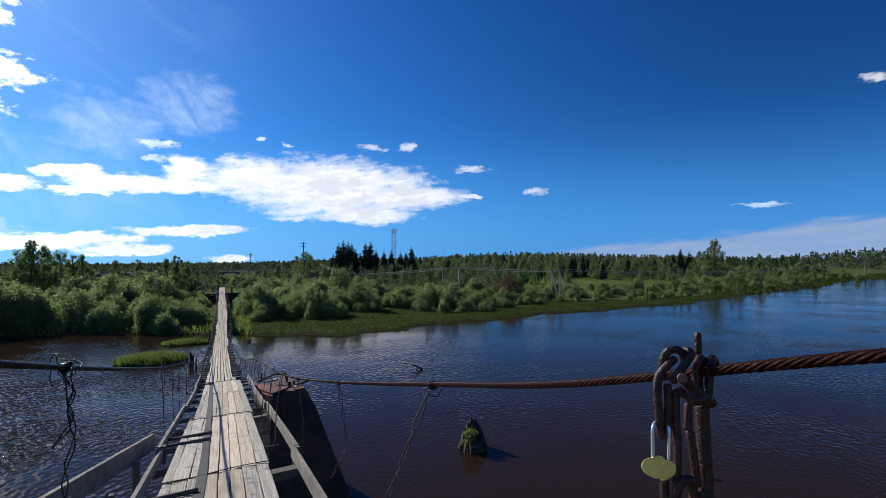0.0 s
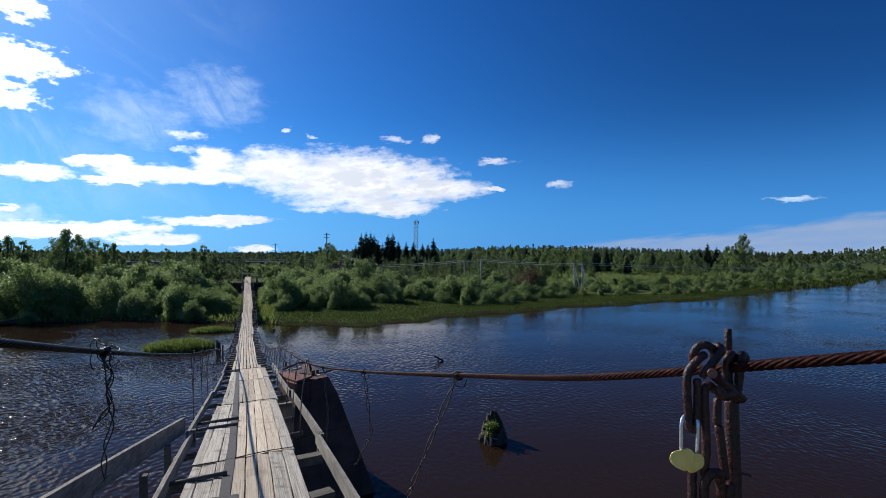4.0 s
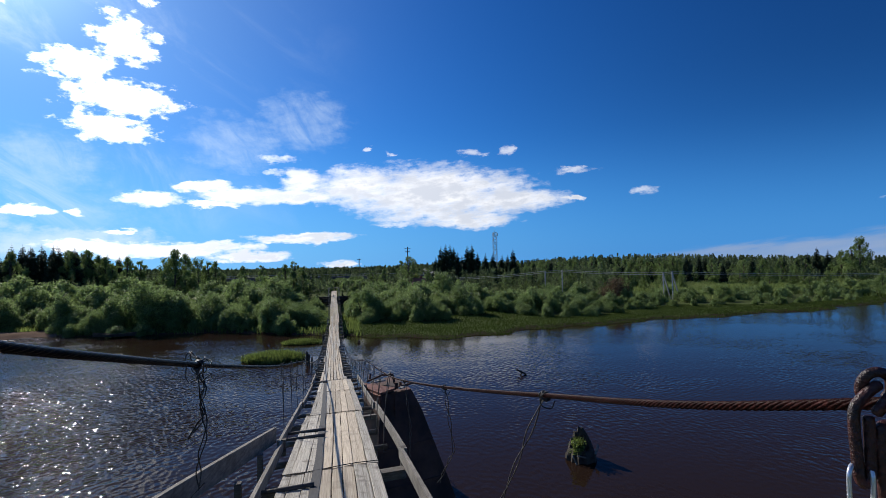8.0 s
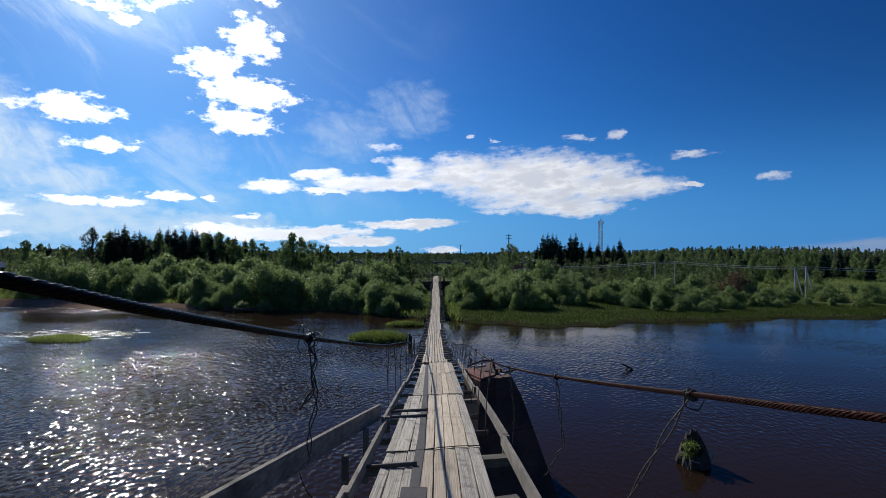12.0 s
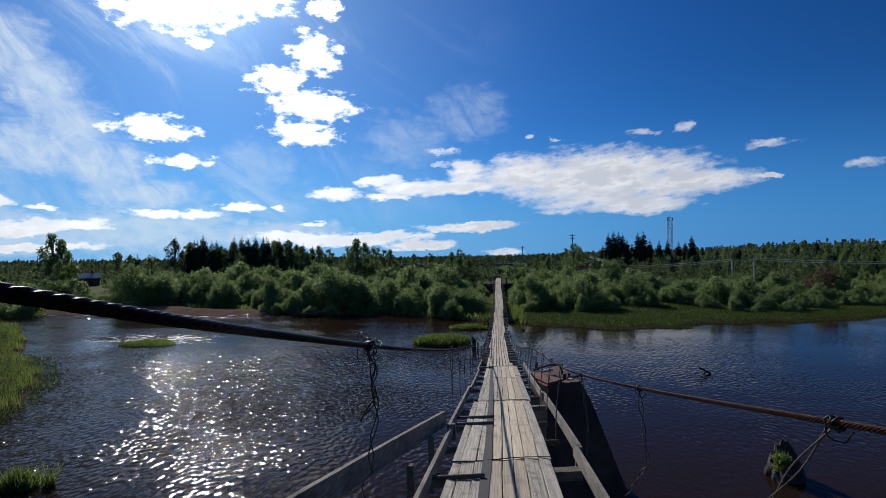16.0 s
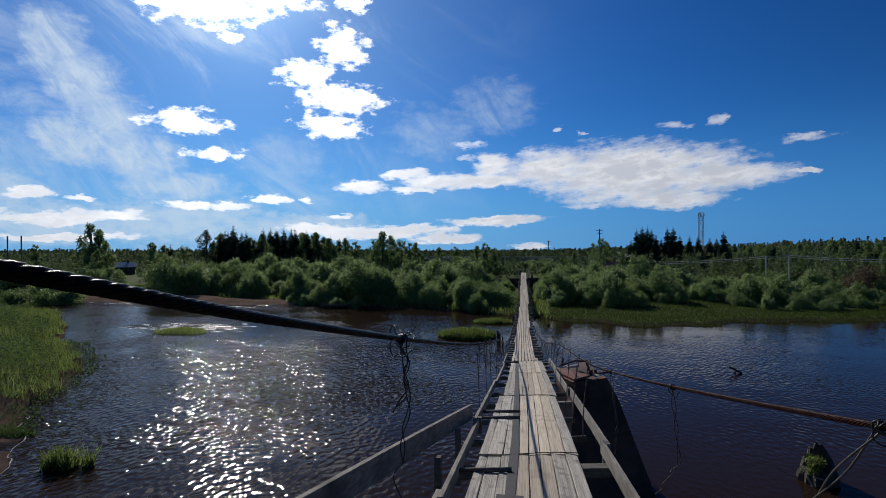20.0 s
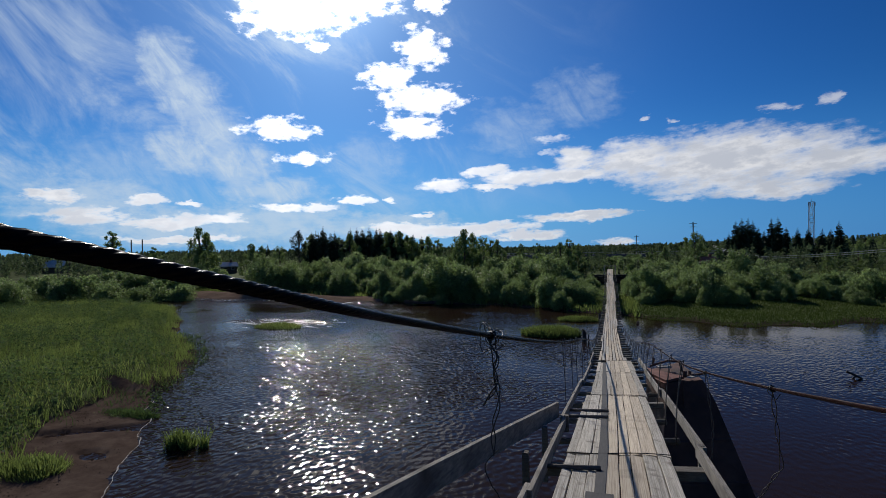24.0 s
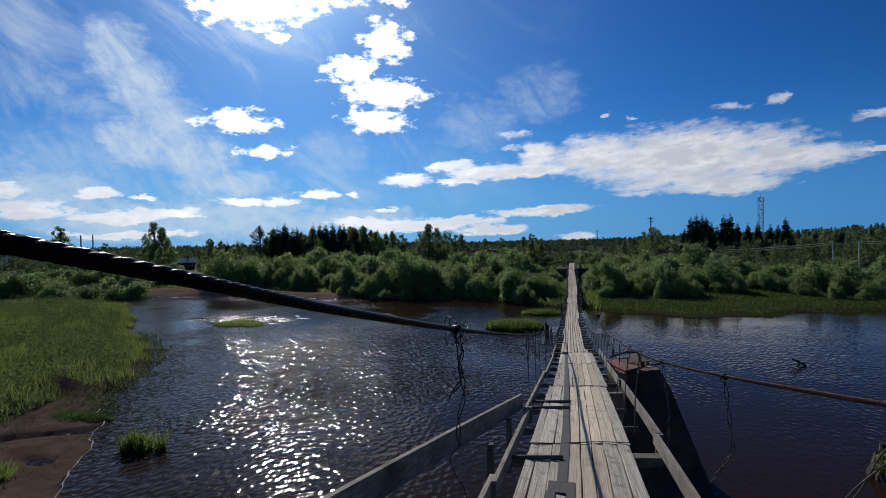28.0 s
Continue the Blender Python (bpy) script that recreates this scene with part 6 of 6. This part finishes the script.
for s in (-2.3, -1.1, 1.2, 2.4):
    for k in range(4):
        v, f = tube([(axis_x(END) + s, END - 0.1, ez - 0.38 - k * 0.32), (axis_x(END) + s, END + 4.5, ez - 0.38 - k * 0.32)], 0.14, 8)
        part("log", mesh_of("log", v, f, M_OLDWOOD, True), M_OLDWOOD, crib)
# boardwalk climbing the bank behind the crib
ramp_walk = thing("boardwalk", "pale boardwalk climbing the far bank behind the bridge", "boardwalk")
r = random.Random(88)
for k in range(6):
    bm = bmesh.new()
    x0 = axis_x(END) - 0.54 + 0.18 * k
    rows = []
    for y in (END - 0.15, END + 3.5, END + 8, END + 15):
        z = ez + 0.35 * max(0, (y - END) / 15) + r.uniform(-0.01, 0.01)
        rows.append([bm.verts.new(p) for p in ((x0 + 0.01, y, z - 0.05), (x0 + 0.17, y, z - 0.05), (x0 + 0.17, y, z), (x0 + 0.01, y, z))])
    for a, b in zip(rows, rows[1:]):
        for q in range(4):
            bm.faces.new((a[q], a[(q + 1) % 4], b[(q + 1) % 4], b[q]))
    bm.faces.new(rows[0])
    bm.faces.new(rows[-1][::-1])
    bmesh.ops.recalc_face_normals(bm, faces=bm.faces)
    part("plank", bm, M_PLANK, ramp_walk)
for y in (END + 2.5, END + 6, END + 9.5, END + 13):
    z = ez + 0.35 * (y - END) / 15
    bm = bmesh.new()
    for s in (-0.6, 0.6):
        box(bm, axis_x(END) + s - 0.08, axis_x(END) + s + 0.08, y - 0.08, y + 0.08, min(0.3, z - 1), z - 0.055)
    box(bm, axis_x(END) - 0.7, axis_x(END) + 0.7, y - 0.07, y + 0.07, z - 0.17, z - 0.053)
    part("trestle", bm, M_OLDWOOD, ramp_walk)

# near landing, behind the camera
bm = bmesh.new()
box(bm, -1.1, 0.95, -5.0, -2.65, deck_z(-2.65) - 0.12, deck_z(-2.65) - 0.03)
tagged(part("near_landing", bm, M_BOARD, None), "wooden landing at the near end of the footbridge", "landing", kind="structure")
for s, x, cz in ((-1, LEFT_X, left_z(-3.1)), (1, RIGHT_X, right_z(-3.1))):
    ob = thing("cable_post", "timber post carrying the bridge cable at the near end", "post", "cable posts", at=(x, -3.15, 0))
    bm = bmesh.new()
    box(bm, -0.13, 0.13, -0.13, 0.13, float(height_at(x, -3.15)) - 0.6, cz - 0.02)
    part("post_shaft", bm, M_OLDWOOD, ob)


# ---- mast, power poles, houses, road bridge ----
def strut(name, a, b, rad, mat, parent, sides=5):
    v, f = tube([a, b], rad, sides)
    return part(name, mesh_of(name, v, f, mat), mat, parent)


tx, ty = polar(17.46, 300)
tz = float(height_at(tx, ty))
mast = thing("lattice_mast", "tall grey steel lattice mast beyond the spruces", "mast", at=(tx, ty, tz))
TOP = EYE + 300 * math.tan(radians(3.55)) - tz
HW = 0.95
cs = [(-HW, -HW), (HW, -HW), (HW, HW), (-HW, HW)]
for c in cs:
    strut("leg", (*c, -0.5), (*c, TOP), 0.11, M_STEEL, mast)
lev = 12
for i in range(lev):
    z0, z1 = TOP * i / lev, TOP * (i + 1) / lev
    for k in range(4):
        a, b = cs[k], cs[(k + 1) % 4]
        strut("brace", (*(a if i % 2 else b), z0), (*(b if i % 2 else a), z1), 0.06, M_STEEL, mast, 4)
        strut("girt", (*a, z1), (*b, z1), 0.06, M_STEEL, mast, 4)
strut("antenna", (0, 0, TOP), (0, 0, TOP + 1.6), 0.07, M_STEEL, mast)
for k in range(3):
    bm = bmesh.new()
    a = k * 2.1
    box(bm, -0.15, 0.15, -0.2, 0.2, TOP - 1.9, TOP - 0.3, Matrix.Translation((1.5 * math.cos(a), 1.5 * math.sin(a), 0)))
    part("panel_antenna", bm, M_WHITEPOLE, mast)


def pole(azi, dist, el_top, arms, mat, rad=0.14, label="wooden power pole with cross arms", legs=()):
    x, y = polar(azi, dist)
    z = float(height_at(x, y))
    h = EYE + dist * math.tan(radians(el_top)) - z
    ob = thing("power_pole", label, "pole", "power poles", at=(x, y, z))
    strut("shaft", (0, 0, -0.5), (0, 0, h), rad, mat, ob, 8)
    for dz, half in arms:
        strut("cross_arm", (-half * math.cos(radians(azi)), half * math.sin(radians(azi)), h - dz), (half * math.cos(radians(azi)), -half * math.sin(radians(azi)), h - dz), 0.08, mat, ob)
        for s in (-1, 0.5, 1):
            strut("insulator", (s * half * math.cos(radians(azi)), -s * half * math.sin(radians(azi)), h - dz), (s * half * math.cos(radians(azi)), -s * half * math.sin(radians(azi)), h - dz + 0.28), 0.05, M_WHITEPOLE, ob)
    for dx in legs:
        strut("prop", (dx, 0, -0.5), (0, 0, h - 0.3), rad, mat, ob, 8)
    return Vector((x, y, z + h))


t1 = pole(7.8, 190, 2.12, ((0.5, 1.1), (1.6, 0.9)), M_POLE, 0.2, "dark tall power pole with two cross arms")
pole(2.52, 250, 0.95, ((0.6, 0.9),), M_POLE, 0.17)
t3 = pole(13.7, 118, -1.35, ((0.25, 0.9),), M_POLE, 0.13, "power pole with slanting props and white insulators", (-0.9, 0.8))
t4 = pole(22.8, 114, -0.75, (), M_WHITEPOLE, 0.12, "pale concrete power pole")
t5 = pole(24.6, 116, -0.66, (), M_WHITEPOLE, 0.12, "pale concrete power pole")
t6 = pole(34.66, 112, -1.05, (), M_WHITEPOLE, 0.12, "pale power pole with a slanting prop", (1.7,))
t6b = pole(35.5, 112, -0.97, (), M_WHITEPOLE, 0.12, "pale power pole with a slanting prop", (1.7,))
pole(-48.9, 170, 1.3, (), M_POLE, 0.16, "dark power pole above the trees")
pole(-48.0, 175, 1.35, (), M_POLE, 0.16, "dark power pole above the trees")
t9 = pole(62.0, 260, -0.35, (), M_POLE, 0.16, "dark power pole by the river bend")
wires = thing("power_line", "thin power wires sagging between the poles", "power line")
for a, b in ((t3, t4), (t4, t5), (t5, t6), (t6, t6b), (t6b, t9), (t3, Vector((*polar(9.5, 150), EYE - 0.6)))):
    for k in range(2):
        n = 14
        pts = [a.lerp(b, i / n) + Vector((0, 0, -1.0 * 4 * (i / n) * (1 - i / n) * (a - b).length / 90 - 0.35 * k)) for i in range(n + 1)]
        v, f = tube(pts, 0.04, 4)
        part("wire", mesh_of("wire", v, f, M_CONCRETE), M_CONCRETE, wires)


def house(azi, dist, w, d, eave, ridge, turn, roofmat, label, lift=0.0):
    x, y = polar(azi, dist)
    ob = thing("house", label, "house", "village houses", at=(x, y, float(height_at(x, y)) + lift))
    ob.rotation_euler = (0, 0, radians(turn))
    bm = bmesh.new()
    box(bm, -w / 2, w / 2, -d / 2, d / 2, -2.5, eave)
    for s in (-1, 1):
        a = [bm.verts.new((s * w / 2, yy, zz)) for yy, zz in ((-d / 2, eave), (d / 2, eave), (0, ridge - 0.1))]
        bm.faces.new(a)
    part("wall", bm, M_LOGWALL, ob)
    bm = bmesh.new()
    for s in (-1, 1):
        vs = [bm.verts.new(p) for p in ((-w / 2 - 0.4, s * (d / 2 + 0.4), eave - 0.25), (w / 2 + 0.4, s * (d / 2 + 0.4), eave - 0.25), (w / 2 + 0.4, 0, ridge), (-w / 2 - 0.4, 0, ridge))]
        up = [bm.verts.new(v.co + Vector((0, 0, 0.14))) for v in vs]
        for k in range(4):
            bm.faces.new((vs[k], vs[(k + 1) % 4], up[(k + 1) % 4], up[k]))
        bm.faces.new(vs)
        bm.faces.new(up)
    bmesh.ops.recalc_face_normals(bm, faces=bm.faces)
    roof = part("roof", bm, roofmat, ob)
    bm = bmesh.new()
    box(bm, 0.5, 1.1, -0.3, 0.3, ridge - 0.6, ridge + 0.7)
    part("chimney", bm, M_CAP, roof)
    for xx in (-w / 4, w / 4):
        bm = bmesh.new()
        box(bm, xx - 0.5, xx + 0.5, -d / 2 - 0.04, -d / 2 + 0.02, eave * 0.35, eave * 0.8)
        wi = part("window", bm, M_WHITEPOLE, ob)
        bm = bmesh.new()
        box(bm, xx - 0.42, xx + 0.42, -d / 2 - 0.055, -d / 2 - 0.045, eave * 0.4, eave * 0.76)
        part("pane", bm, M_PANE, wi)
    return ob


house(-40.45, 172, 4.4, 3.8, 1.7, 2.7, 50, M_ROOF, "small log house with a pale slate roof", 0.6)
house(8.95, 150, 5.5, 4.5, 1.4, 2.7, 10, M_REDROOF, "small house with a reddish roof among the trees", 0.2)
house(-54.5, 240, 8.0, 6.0, 2.0, 4.2, 15, M_ROOF, "far log house with a grey roof", 0.2)

rb = thing("road_bridge", "distant low dark road bridge with a pale railing", "bridge")
RY = 236.0
for k in range(8):
    x0 = -46 + k * 11.6
    bm = bmesh.new()
    box(bm, x0, x0 + 11.5, RY - 2.2, RY + 2.2, 2.9, 4.3)
    part("deck_beam", bm, M_GIRDER, rb)
    bm = bmesh.new()
    box(bm, x0 - 0.5, x0 + 0.5, RY - 1.8, RY + 1.8, -0.5, 2.9)
    part("support", bm, M_CONCRETE, rb)
    bm = bmesh.new()
    box(bm, x0, x0 + 11.5, RY - 2.25, RY - 2.12, 5.05, 5.2)
    for q in range(6):
        box(bm, x0 + q * 1.95, x0 + q * 1.95 + 0.14, RY - 2.25, RY - 2.12, 4.3, 5.05)
    part("railing", bm, M_CONCRETE, rb)
